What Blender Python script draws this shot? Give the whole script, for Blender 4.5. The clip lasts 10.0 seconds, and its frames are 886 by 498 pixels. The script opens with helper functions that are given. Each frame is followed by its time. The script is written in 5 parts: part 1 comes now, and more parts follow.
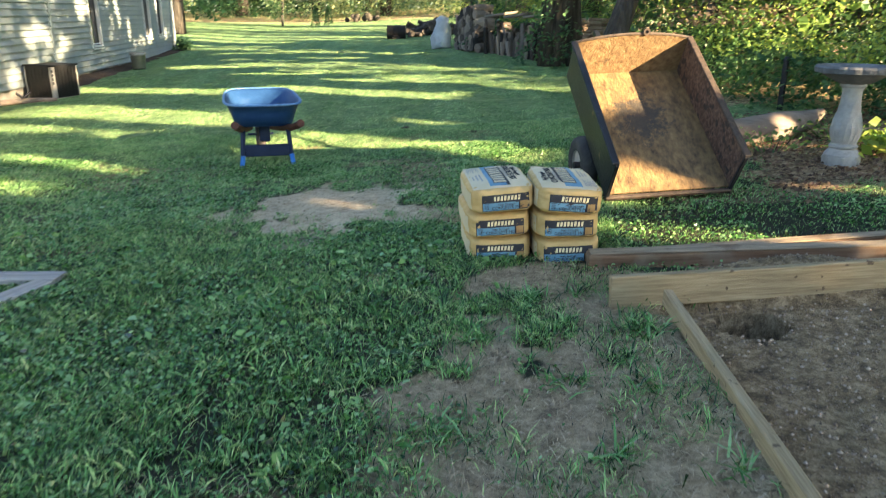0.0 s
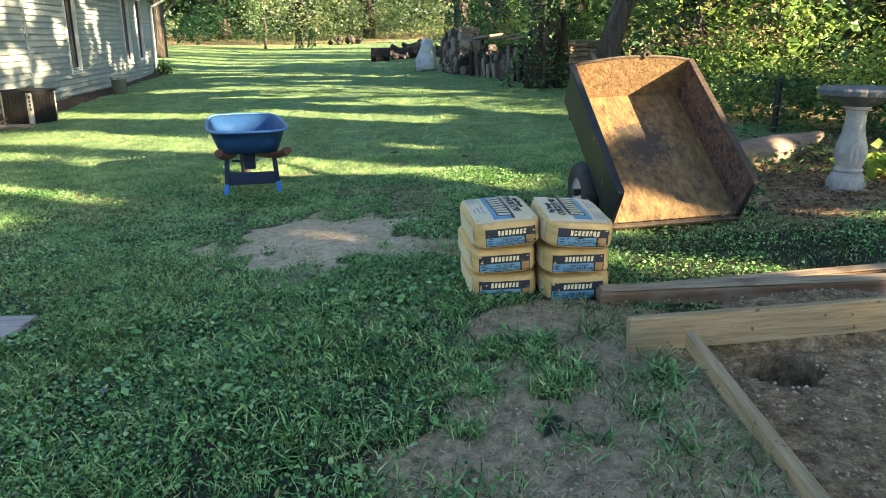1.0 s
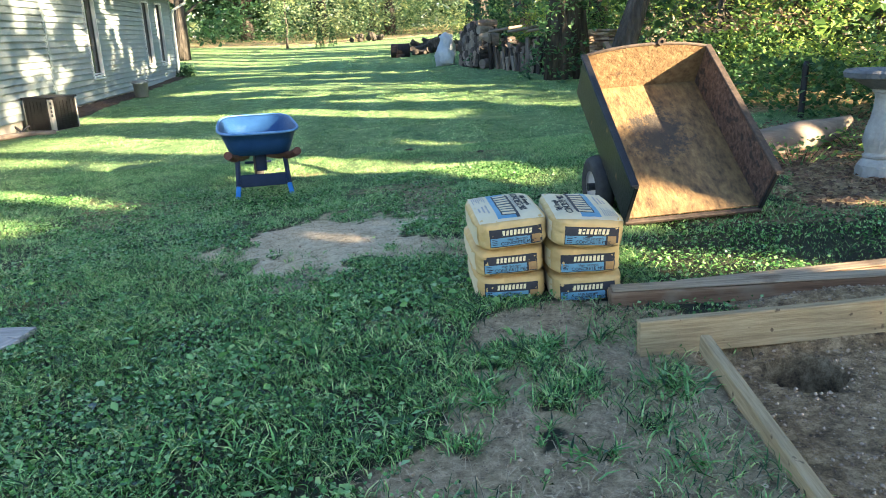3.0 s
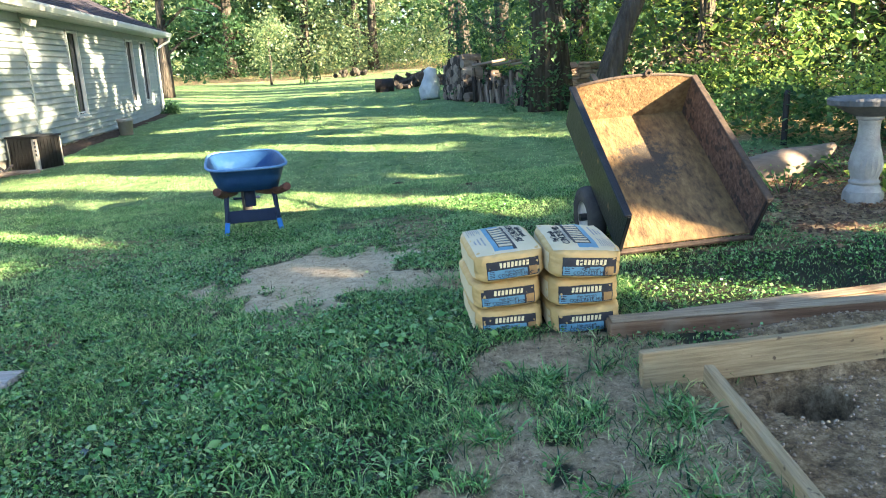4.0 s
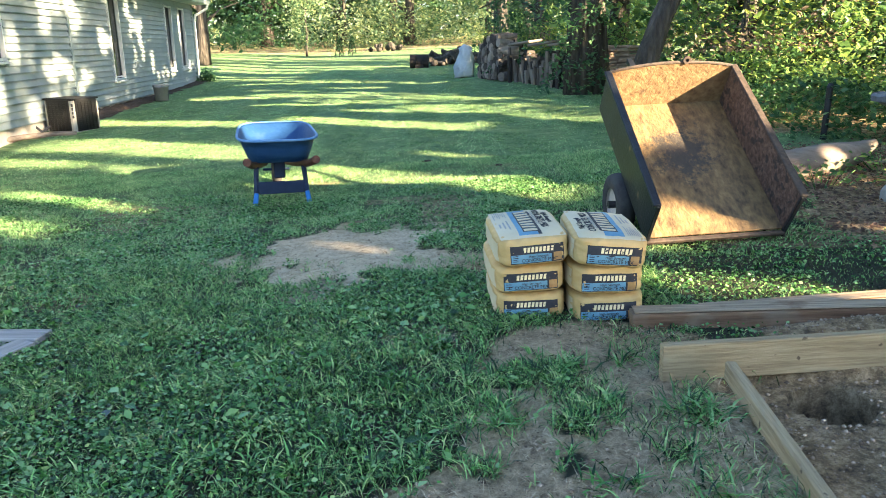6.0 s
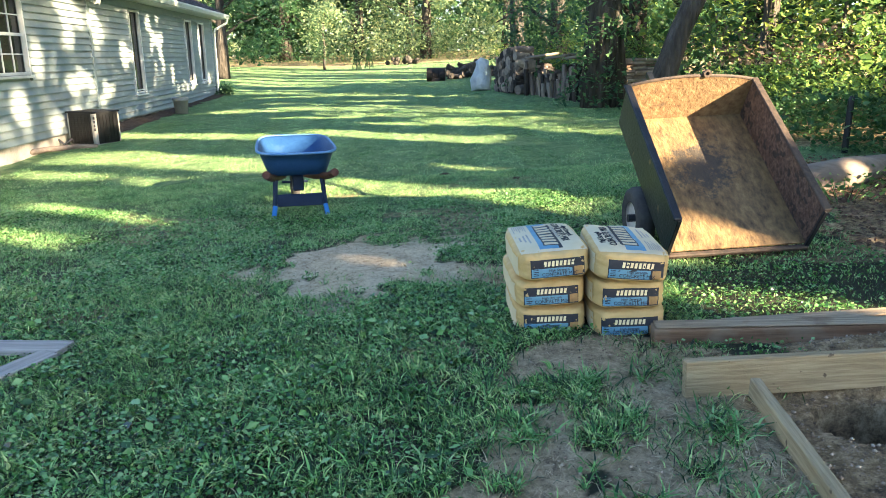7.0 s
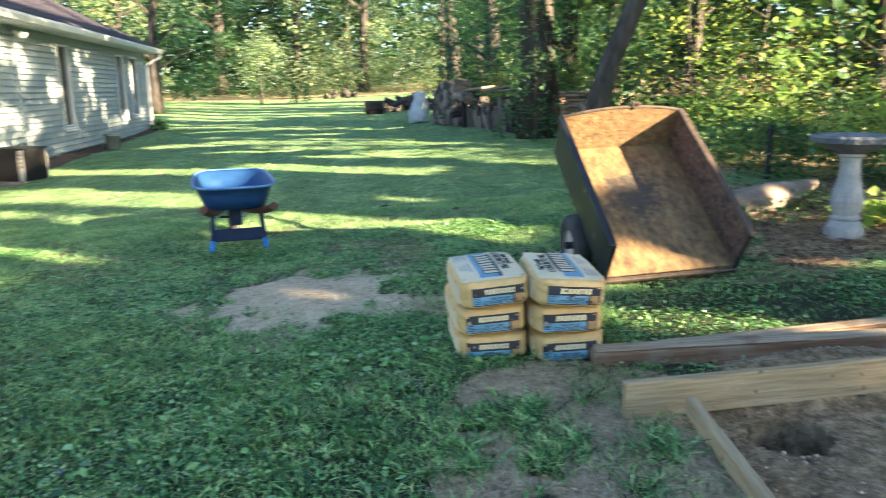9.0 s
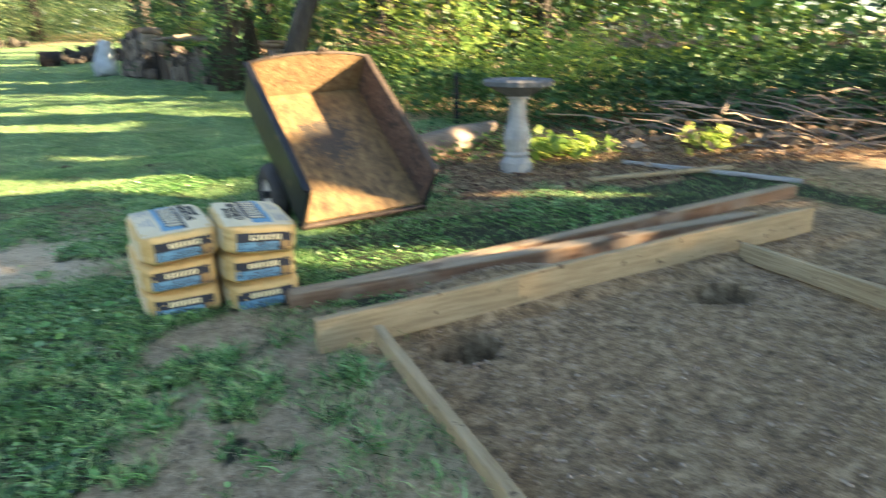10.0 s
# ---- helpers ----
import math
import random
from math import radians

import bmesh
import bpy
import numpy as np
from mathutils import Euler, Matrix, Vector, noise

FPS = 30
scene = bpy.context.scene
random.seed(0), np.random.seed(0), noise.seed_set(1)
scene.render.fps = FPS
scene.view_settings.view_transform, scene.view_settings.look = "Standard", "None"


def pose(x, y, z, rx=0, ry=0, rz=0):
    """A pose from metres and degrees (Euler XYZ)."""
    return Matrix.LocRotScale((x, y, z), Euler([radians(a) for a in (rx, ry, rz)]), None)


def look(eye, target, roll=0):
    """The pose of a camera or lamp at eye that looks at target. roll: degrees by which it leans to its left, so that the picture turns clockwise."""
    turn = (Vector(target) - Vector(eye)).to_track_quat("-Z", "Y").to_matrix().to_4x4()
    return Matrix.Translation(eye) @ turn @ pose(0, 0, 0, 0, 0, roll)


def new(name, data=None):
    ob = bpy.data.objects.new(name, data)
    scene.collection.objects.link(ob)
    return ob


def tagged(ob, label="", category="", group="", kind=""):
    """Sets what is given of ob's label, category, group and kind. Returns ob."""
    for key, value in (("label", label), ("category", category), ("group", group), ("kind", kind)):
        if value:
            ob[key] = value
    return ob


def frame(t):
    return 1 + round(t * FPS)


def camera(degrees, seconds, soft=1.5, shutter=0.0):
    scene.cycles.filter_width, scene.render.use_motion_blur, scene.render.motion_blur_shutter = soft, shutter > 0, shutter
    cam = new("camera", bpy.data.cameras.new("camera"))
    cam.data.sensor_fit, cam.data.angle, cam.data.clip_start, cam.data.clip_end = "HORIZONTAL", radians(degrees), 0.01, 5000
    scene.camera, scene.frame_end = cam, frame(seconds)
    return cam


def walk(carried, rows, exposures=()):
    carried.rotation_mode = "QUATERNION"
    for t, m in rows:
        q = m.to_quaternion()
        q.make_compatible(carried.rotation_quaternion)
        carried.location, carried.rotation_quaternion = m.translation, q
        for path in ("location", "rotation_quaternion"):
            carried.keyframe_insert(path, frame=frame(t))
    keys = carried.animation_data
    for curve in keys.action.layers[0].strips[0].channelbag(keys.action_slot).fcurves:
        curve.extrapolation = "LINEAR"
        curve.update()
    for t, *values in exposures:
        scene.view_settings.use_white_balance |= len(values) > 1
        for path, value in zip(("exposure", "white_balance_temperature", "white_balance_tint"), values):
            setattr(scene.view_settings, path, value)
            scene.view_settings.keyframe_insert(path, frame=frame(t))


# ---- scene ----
cam = camera(62.7, 10.0, soft=0.7, shutter=0.5)
PATH = [
    (0, (0.212, 0.963, 1.235), (0.213, 2.866, 0.62), 0.3),
    (0.5, (0.148, 1.106, 1.242), (0.214, 3.023, 0.678), 0.3),
    (1, (0.135, 1.211, 1.243), (0.179, 3.13, 0.681), 0.0),
    (1.5, (0.205, 1.314, 1.258), (0.216, 3.229, 0.683), -0.4),
    (2, (0.221, 1.365, 1.251), (0.18, 3.28, 0.677), -0.7),
    (3.3, (0.254, 1.34, 1.234), (0.242, 3.256, 0.659), -2.5),
    (3.5, (0.247, 1.354, 1.242), (0.252, 3.273, 0.681), -2.7),
    (4, (0.202, 1.37, 1.236), (0.212, 3.308, 0.745), -2.6),
    (4.5, (0.181, 1.39, 1.248), (0.166, 3.333, 0.776), -2.2),
    (5, (0.214, 1.398, 1.245), (0.183, 3.328, 0.723), -1.2),
    (5.5, (0.224, 1.379, 1.245), (0.184, 3.301, 0.693), -0.6),
    (6.8, (0.193, 1.395, 1.24), (0.088, 3.323, 0.719), -0.5),
    (7, (0.193, 1.39, 1.247), (0.086, 3.32, 0.734), -0.5),
    (7.5, (0.19, 1.385, 1.246), (0.076, 3.324, 0.766), -0.4),
    (8, (0.185, 1.379, 1.247), (0.072, 3.325, 0.8), -0.3),
    (8.5, (0.19, 1.374, 1.247), (0.082, 3.324, 0.816), -0.5),
    (9, (0.196, 1.366, 1.248), (0.249, 3.319, 0.817), -0.8),
    (9.5, (0.243, 1.338, 1.233), (0.649, 3.24, 0.766), -0.7),
    (10, (0.34, 1.317, 1.2), (1.111, 3.077, 0.643), -0.2),
]
walk(cam, [(t, look(eye, target, roll)) for t, eye, target, roll in PATH],
     [(0, 3.12, 6450, 10), (0.5, 2.87, 6450, 10), (1.0, 2.97, 6250, 10), (1.5, 3.07, 5950, 10), (2.0, 3.27, 5900, 10), (3.5, 3.32, 5900, 10), (4.0, 3.42, 5900, 10), (4.5, 3.07, 5900, 10), (5.0, 3.32, 5900, 10), (5.5, 3.42, 6000, 10), (7.0, 3.27, 5900, 10), (8.0, 3.17, 5900, 10), (9.0, 3.27, 5900, 10), (9.5, 3.37, 6250, 10), (10, 3.42, 6600, 10)])

# ---- light ----
SUN_A, SUN_E = radians(55), radians(18)   # azimuth from -y towards +x, elevation
SUN = Vector((math.cos(SUN_E) * math.sin(SUN_A), -math.cos(SUN_E) * math.cos(SUN_A), math.sin(SUN_E)))
world = bpy.data.worlds.new("world")
scene.world = world
world.use_nodes = True
wn = world.node_tree.nodes
sky = wn.new("ShaderNodeTexSky")
sky.sky_type, sky.sun_disc = "NISHITA", False
sky.ozone_density, sky.dust_density = 1.6, 0.8
sky.sun_elevation, sky.sun_rotation = SUN_E, math.pi - SUN_A
world.node_tree.links.new(sky.outputs[0], wn["Background"].inputs[0])
wn["Background"].inputs[1].default_value = 0.057
sun = new("sun", bpy.data.lights.new("sun", "SUN"))
sun.data.energy, sun.data.angle, sun.data.color = 5.0, radians(0.6), (1.0, 0.74, 0.43)
sun.matrix_world = look(SUN * 50, (0, 0, 0))


# ---- materials ----
def ramp(nodes, stops):
    r = nodes.new("ShaderNodeValToRGB")
    while len(r.color_ramp.elements) < len(stops):
        r.color_ramp.elements.new(0.5)
    for e, (p, c) in zip(r.color_ramp.elements, stops):
        e.position, e.color = p, (*c, 1)
    return r


def mat(name, stops, scale=6.0, rough=0.8, metal=0.0, bump=0.3, bscale=60.0, stretch=(1, 1, 1), stain=None, island=0.0, coat=0.0, depth=0.01):
    """Noise-driven colour at two scales, stains, and a fine bump; stretch lengthens the grain."""
    m = bpy.data.materials.new(name)
    m.use_nodes = True
    n, l = m.node_tree.nodes, m.node_tree.links
    p = n["Principled BSDF"]
    tc, mp = n.new("ShaderNodeTexCoord"), n.new("ShaderNodeMapping")
    mp.inputs["Scale"].default_value = stretch
    l.new(tc.outputs["Object"], mp.inputs[0])
    a = n.new("ShaderNodeTexNoise")
    a.inputs["Scale"].default_value, a.inputs["Detail"].default_value, a.inputs["Roughness"].default_value = scale, 6, 0.65
    l.new(mp.outputs[0], a.inputs["Vector"])
    fac = a.outputs[0]
    if island < 0:
        g, mx = n.new("ShaderNodeObjectInfo"), n.new("ShaderNodeMix")
        mx.inputs[0].default_value = -island
        l.new(fac, mx.inputs[2])
        l.new(g.outputs["Random"], mx.inputs[3])
        fac = mx.outputs[0]
    elif island:
        g, mx = n.new("ShaderNodeNewGeometry"), n.new("ShaderNodeMix")
        mx.inputs[0].default_value = island
        l.new(fac, mx.inputs[2])
        l.new(g.outputs["Random Per Island"], mx.inputs[3])
        fac = mx.outputs[0]
    r = ramp(n, stops)
    l.new(fac, r.inputs[0])
    col = r.outputs[0]
    if stain:
        s = n.new("ShaderNodeTexNoise")
        s.inputs["Scale"].default_value, s.inputs["Detail"].default_value = stain[1], 5
        l.new(tc.outputs["Object"], s.inputs["Vector"])
        sr = ramp(n, [(stain[2], (0, 0, 0)), (stain[2] + stain[3], (1, 1, 1))])
        l.new(s.outputs[0], sr.inputs[0])
        mx = n.new("ShaderNodeMix")
        mx.data_type = "RGBA"
        l.new(sr.outputs[0], mx.inputs[0])
        l.new(col, mx.inputs[6])
        mx.inputs[7].default_value = (*stain[0], 1)
        col = mx.outputs[2]
    l.new(col, p.inputs["Base Color"])
    b, bn = n.new("ShaderNodeBump"), n.new("ShaderNodeTexNoise")
    bn.inputs["Scale"].default_value, bn.inputs["Detail"].default_value = bscale, 5
    l.new(mp.outputs[0], bn.inputs["Vector"])
    b.inputs["Strength"].default_value, b.inputs["Distance"].default_value = bump, depth
    l.new(bn.outputs[0], b.inputs["Height"])
    l.new(b.outputs[0], p.inputs["Normal"])
    p.inputs["Roughness"].default_value, p.inputs["Metallic"].default_value = rough, metal
    p.inputs["Coat Weight"].default_value, p.inputs["Specular IOR Level"].default_value = coat, 0.5 if coat or metal else 0.25
    return m


def leaf_mat(name, stops, glow=0.5, rough=0.5, spread=0.35, through_gain=2.3, own=0.55):
    """Leaves and blades: each its own shade of green, some light let through."""
    m = bpy.data.materials.new(name)
    m.use_nodes = True
    n, l = m.node_tree.nodes, m.node_tree.links
    p = n["Principled BSDF"]
    g, tc, a, mx = n.new("ShaderNodeNewGeometry"), n.new("ShaderNodeTexCoord"), n.new("ShaderNodeTexNoise"), n.new("ShaderNodeMix")
    a.inputs["Scale"].default_value, a.inputs["Detail"].default_value = spread, 3
    l.new(tc.outputs["Object"], a.inputs["Vector"])
    mx.inputs[0].default_value = own
    l.new(a.outputs[0], mx.inputs[2])
    l.new(g.outputs["Random Per Island"], mx.inputs[3])
    r = ramp(n, stops)
    l.new(mx.outputs[0], r.inputs[0])
    l.new(r.outputs[0], p.inputs["Base Color"])
    p.inputs["Roughness"].default_value, p.inputs["Specular IOR Level"].default_value = rough, 0.36
    t, add = n.new("ShaderNodeBsdfTranslucent"), n.new("ShaderNodeMixShader")
    hs = n.new("ShaderNodeHueSaturation")
    hs.inputs["Hue"].default_value, hs.inputs["Saturation"].default_value, hs.inputs["Value"].default_value = 0.478, 1.0, through_gain
    l.new(r.outputs[0], hs.inputs["Color"])
    l.new(hs.outputs[0], t.inputs["Color"])
    add.inputs[0].default_value = glow
    l.new(p.outputs[0], add.inputs[1])
    l.new(t.outputs[0], add.inputs[2])
    l.new(add.outputs[0], n["Material Output"].inputs[0])
    return m


def glass_mat(name, tint, rough=0.05):
    m = bpy.data.materials.new(name)
    m.use_nodes = True
    p = m.node_tree.nodes["Principled BSDF"]
    p.inputs["Base Color"].default_value, p.inputs["Roughness"].default_value = (*tint, 1), rough
    p.inputs["Specular IOR Level"].default_value = 0.3
    return m


M_GRASS = leaf_mat("grass_blades", [(0.3, (0.008, 0.026, 0.01)), (0.47, (0.06, 0.17, 0.045)), (0.62, (0.24, 0.5, 0.15)), (0.78, (0.52, 0.62, 0.26))], 0.22, 0.28, 5.0, 1.3, 0.55)
M_LAWN = leaf_mat("mown_grass", [(0.27, (0.045, 0.11, 0.035)), (0.47, (0.2, 0.41, 0.15)), (0.65, (0.41, 0.57, 0.24)), (0.9, (0.62, 0.6, 0.32))], 0.25, 0.45, 2.2, 1.4, 0.42)
# paler copy of the leaf colours: sunlight on the far trees is put in
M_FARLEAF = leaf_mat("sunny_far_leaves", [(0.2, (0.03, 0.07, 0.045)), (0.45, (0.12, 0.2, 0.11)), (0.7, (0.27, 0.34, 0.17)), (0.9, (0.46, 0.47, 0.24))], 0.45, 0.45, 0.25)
M_WEED = leaf_mat("broad_weeds", [(0.25, (0.01, 0.035, 0.01)), (0.5, (0.1, 0.26, 0.065)), (0.8, (0.3, 0.46, 0.2))], 0.18, 0.24, 2.0, 1.3)
M_STRAW = leaf_mat("dry_straw", [(0.2, (0.3, 0.23, 0.14)), (0.6, (0.5, 0.41, 0.27)), (0.9, (0.66, 0.56, 0.4))], 0.1, 0.8, 2.0)
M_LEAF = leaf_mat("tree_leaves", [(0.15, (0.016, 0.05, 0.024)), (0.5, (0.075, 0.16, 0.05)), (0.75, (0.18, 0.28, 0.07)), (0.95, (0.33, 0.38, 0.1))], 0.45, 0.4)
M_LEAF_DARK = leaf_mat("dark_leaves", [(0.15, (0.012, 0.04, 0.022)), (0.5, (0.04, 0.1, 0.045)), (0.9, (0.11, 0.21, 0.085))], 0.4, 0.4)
# for pale plants, and as the sunlit copy of the wood's leaves
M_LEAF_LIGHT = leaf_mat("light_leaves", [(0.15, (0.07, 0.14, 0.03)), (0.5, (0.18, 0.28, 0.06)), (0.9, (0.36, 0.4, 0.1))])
M_DRY = leaf_mat("dry_brush", [(0.15, (0.08, 0.06, 0.04)), (0.5, (0.2, 0.15, 0.1)), (0.9, (0.36, 0.28, 0.2))], 0.2, 0.8)
M_BARK = mat("bark", [(0.3, (0.02, 0.018, 0.016)), (0.55, (0.075, 0.066, 0.057)), (0.8, (0.17, 0.15, 0.13))], 9, 0.95, 0, 1.0, 16, (1, 1, 0.18), depth=0.12)
M_PINE = mat("new_lumber", [(0.3, (0.2, 0.152, 0.09)), (0.5, (0.3, 0.235, 0.14)), (0.7, (0.4, 0.325, 0.205))], 9, 0.8, 0, 0.5, 40, (0.5, 9, 9), stain=((0.11, 0.08, 0.05), 19, 0.665, 0.03))
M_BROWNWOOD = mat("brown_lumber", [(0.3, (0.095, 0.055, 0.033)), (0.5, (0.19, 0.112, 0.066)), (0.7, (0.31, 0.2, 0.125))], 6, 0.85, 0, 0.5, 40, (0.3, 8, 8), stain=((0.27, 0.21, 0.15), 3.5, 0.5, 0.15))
M_TANTOP = mat("tan_top_wood", [(0.3, (0.17, 0.13, 0.088)), (0.5, (0.3, 0.235, 0.16)), (0.7, (0.42, 0.34, 0.24))], 8, 0.85, 0, 0.5, 40, (0.4, 9, 9), stain=((0.13, 0.085, 0.055), 4, 0.58, 0.1))
M_GREYWOOD = mat("weathered_wood", [(0.3, (0.2, 0.19, 0.18)), (0.5, (0.32, 0.31, 0.3)), (0.75, (0.44, 0.42, 0.39))], 6, 0.9, 0, 0.5, 50, (0.4, 8, 8))
M_MULCH = mat("wood_mulch", [(0.25, (0.03, 0.021, 0.016)), (0.5, (0.08, 0.057, 0.043)), (0.8, (0.16, 0.12, 0.09))], 22, 0.95, 0, 1.0, 40, depth=0.04)
M_BAG = mat("paper_bag", [(0.3, (0.5, 0.33, 0.13)), (0.55, (0.6, 0.42, 0.18)), (0.8, (0.66, 0.51, 0.28))], 3, 0.65, 0, 1.0, 14, stain=((0.62, 0.53, 0.36), 4, 0.54, 0.1), depth=0.02)
M_BAGTOP = mat("bag_top_print", [(0.3, (0.58, 0.49, 0.31)), (0.6, (0.64, 0.56, 0.39)), (0.8, (0.6, 0.47, 0.25))], 4, 0.6, 0, 0.6, 16, depth=0.008)
M_NAVY = mat("black_print", [(0.3, (0.02, 0.022, 0.03)), (0.7, (0.05, 0.05, 0.06))], 9, 0.55, 0, 0.3, 20)
M_SKYBLUE = mat("blue_print", [(0.3, (0.1, 0.24, 0.36)), (0.7, (0.19, 0.36, 0.48))], 9, 0.55, 0, 0.3, 20)
M_YELLOW = mat("yellow_print", [(0.3, (0.74, 0.6, 0.32)), (0.7, (0.82, 0.72, 0.46))], 9, 0.55, 0, 0.2, 20)
M_BROWNPRINT = mat("brown_print", [(0.3, (0.3, 0.17, 0.07)), (0.7, (0.4, 0.25, 0.1))], 30, 0.6, 0, 0.2, 20)
M_GREYPRINT = mat("grey_print", [(0.3, (0.25, 0.25, 0.25)), (0.7, (0.36, 0.36, 0.35))], 30, 0.6, 0, 0.2, 20)
M_STEEL = mat("black_painted_steel", [(0.3, (0.011, 0.012, 0.015)), (0.6, (0.022, 0.024, 0.028)), (0.8, (0.05, 0.048, 0.045))], 5, 0.38, 0.0, 0.25, 60, stain=((0.2, 0.12, 0.07), 6, 0.68, 0.05))
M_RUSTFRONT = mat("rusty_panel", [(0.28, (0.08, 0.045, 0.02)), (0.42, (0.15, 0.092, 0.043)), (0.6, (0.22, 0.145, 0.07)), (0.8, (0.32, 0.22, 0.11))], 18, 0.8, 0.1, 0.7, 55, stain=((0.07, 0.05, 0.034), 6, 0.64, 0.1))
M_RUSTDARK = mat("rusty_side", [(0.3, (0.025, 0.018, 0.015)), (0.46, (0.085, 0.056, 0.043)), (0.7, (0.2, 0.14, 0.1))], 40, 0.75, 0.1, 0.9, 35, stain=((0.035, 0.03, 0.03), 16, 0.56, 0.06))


def bed_mat():
    """Tan rust with scratches along the bed and a dark scoured patch in its middle."""
    m = mat("rusty_bed", [(0.3, (0.05, 0.03, 0.014)), (0.43, (0.13, 0.083, 0.038)), (0.58, (0.2, 0.128, 0.054)), (0.75, (0.31, 0.205, 0.09))], 24, 0.75, 0.1, 0.9, 55, (1, 0.5, 1))
    n, l = m.node_tree.nodes, m.node_tree.links
    p = n["Principled BSDF"]
    col = p.inputs["Base Color"].links[0].from_socket
    tc, mp, gr = n.new("ShaderNodeTexCoord"), n.new("ShaderNodeMapping"), n.new("ShaderNodeTexGradient")
    mp.inputs["Location"].default_value, mp.inputs["Scale"].default_value = (-1.3, -1.75, 0), (3.1, 2.5, 1)
    gr.gradient_type = "SPHERICAL"
    l.new(tc.outputs["Object"], mp.inputs[0])
    l.new(mp.outputs[0], gr.inputs[0])
    ns, ad = n.new("ShaderNodeTexNoise"), n.new("ShaderNodeMath")
    ns.inputs["Scale"].default_value, ns.inputs["Detail"].default_value, ns.inputs["Roughness"].default_value = 13, 10, 0.85
    l.new(tc.outputs["Object"], ns.inputs["Vector"])
    ad.operation = "MULTIPLY_ADD"
    l.new(gr.outputs[1], ad.inputs[0])
    ad.inputs[1].default_value = 0.28
    l.new(ns.outputs[0], ad.inputs[2])
    r, mx = ramp(n, [(0.6, (0, 0, 0)), (0.68, (0.85, 0.85, 0.85))]), n.new("ShaderNodeMix")
    l.new(ad.outputs[0], r.inputs[0])
    mx.data_type = "RGBA"
    l.new(r.outputs[0], mx.inputs[0])
    l.new(col, mx.inputs[6])
    mx.inputs[7].default_value = (0.035, 0.034, 0.032, 1)
    l.new(mx.outputs[2], p.inputs["Base Color"])
    return m


M_RUST = bed_mat()
M_EDGE = mat("worn_edge", [(0.3, (0.025, 0.019, 0.016)), (0.7, (0.085, 0.058, 0.04))], 30, 0.7, 0.1, 0.4, 60)
M_TYRE = mat("rubber", [(0.3, (0.03, 0.03, 0.033)), (0.7, (0.075, 0.073, 0.07))], 8, 0.85, 0, 0.4, 60)
M_RIM = mat("white_rim", [(0.3, (0.45, 0.42, 0.4)), (0.6, (0.62, 0.6, 0.58))], 8, 0.5, 0.1, 0.3, 40, stain=((0.2, 0.1, 0.05), 14, 0.58, 0.06))
M_BLUE = mat("blue_tray", [(0.3, (0.011, 0.042, 0.125)), (0.6, (0.018, 0.06, 0.165)), (0.8, (0.06, 0.11, 0.21))], 4, 0.5, 0, 0.3, 40)
M_BLUERIM = mat("highlit_blue_rim", [(0.3, (0.06, 0.16, 0.36)), (0.7, (0.12, 0.24, 0.46))], 6, 0.45, 0, 0.2, 40)
M_NAVYSTEEL = mat("navy_steel", [(0.3, (0.008, 0.018, 0.045)), (0.7, (0.016, 0.03, 0.07))], 5, 0.7, 0.0, 0.2, 50)
M_BLUEFOOT = mat("blue_foot", [(0.3, (0.03, 0.16, 0.5)), (0.7, (0.05, 0.22, 0.6))], 5, 0.45, 0, 0.2, 50)
M_HANDLE = mat("red_brown_handle", [(0.3, (0.05, 0.02, 0.014)), (0.6, (0.1, 0.04, 0.025))], 5, 0.55, 0, 0.3, 50, (6, 0.4, 6))
M_CONCRETE = mat("cast_concrete", [(0.3, (0.25, 0.25, 0.24)), (0.6, (0.37, 0.37, 0.35)), (0.8, (0.45, 0.45, 0.43))], 9, 0.9, 0, 0.6, 70, stain=((0.22, 0.23, 0.2), 5, 0.6, 0.12))
M_BOWL = mat("weathered_bowl", [(0.3, (0.09, 0.095, 0.1)), (0.6, (0.16, 0.165, 0.17)), (0.8, (0.26, 0.26, 0.26))], 9, 0.9, 0, 0.7, 60)
M_SIDING = mat("vinyl_siding", [(0.3, (0.235, 0.28, 0.29)), (0.7, (0.3, 0.345, 0.35))], 3, 0.55, 0, 0.1, 50, stain=((0.23, 0.27, 0.26), 1.4, 0.56, 0.2))
M_WHITE = mat("white_trim", [(0.3, (0.5, 0.52, 0.52)), (0.7, (0.64, 0.65, 0.64))], 4, 0.5, 0, 0.1, 40)
M_FOUND = mat("foundation", [(0.3, (0.3, 0.28, 0.26)), (0.7, (0.44, 0.42, 0.39))], 5, 0.9, 0, 0.5, 30)
M_SHINGLE = mat("roof_shingles", [(0.25, (0.025, 0.024, 0.035)), (0.5, (0.055, 0.05, 0.065)), (0.8, (0.12, 0.09, 0.095))], 5, 0.9, 0, 0.8, 60, island=0.5)
M_PANE = glass_mat("window_glass", (0.012, 0.015, 0.018))
M_ACGRILLE = mat("dark_grille", [(0.3, (0.008, 0.008, 0.01)), (0.7, (0.02, 0.02, 0.021))], 9, 0.6, 0.3, 0.3, 60)
M_ACBODY = mat("grey_cabinet", [(0.3, (0.3, 0.29, 0.27)), (0.7, (0.42, 0.4, 0.37))], 5, 0.6, 0.1, 0.2, 60)
M_PLASTIC = mat("white_plastic", [(0.3, (0.42, 0.46, 0.5)), (0.7, (0.6, 0.64, 0.68))], 5, 0.35, 0, 0.9, 10, depth=0.05)
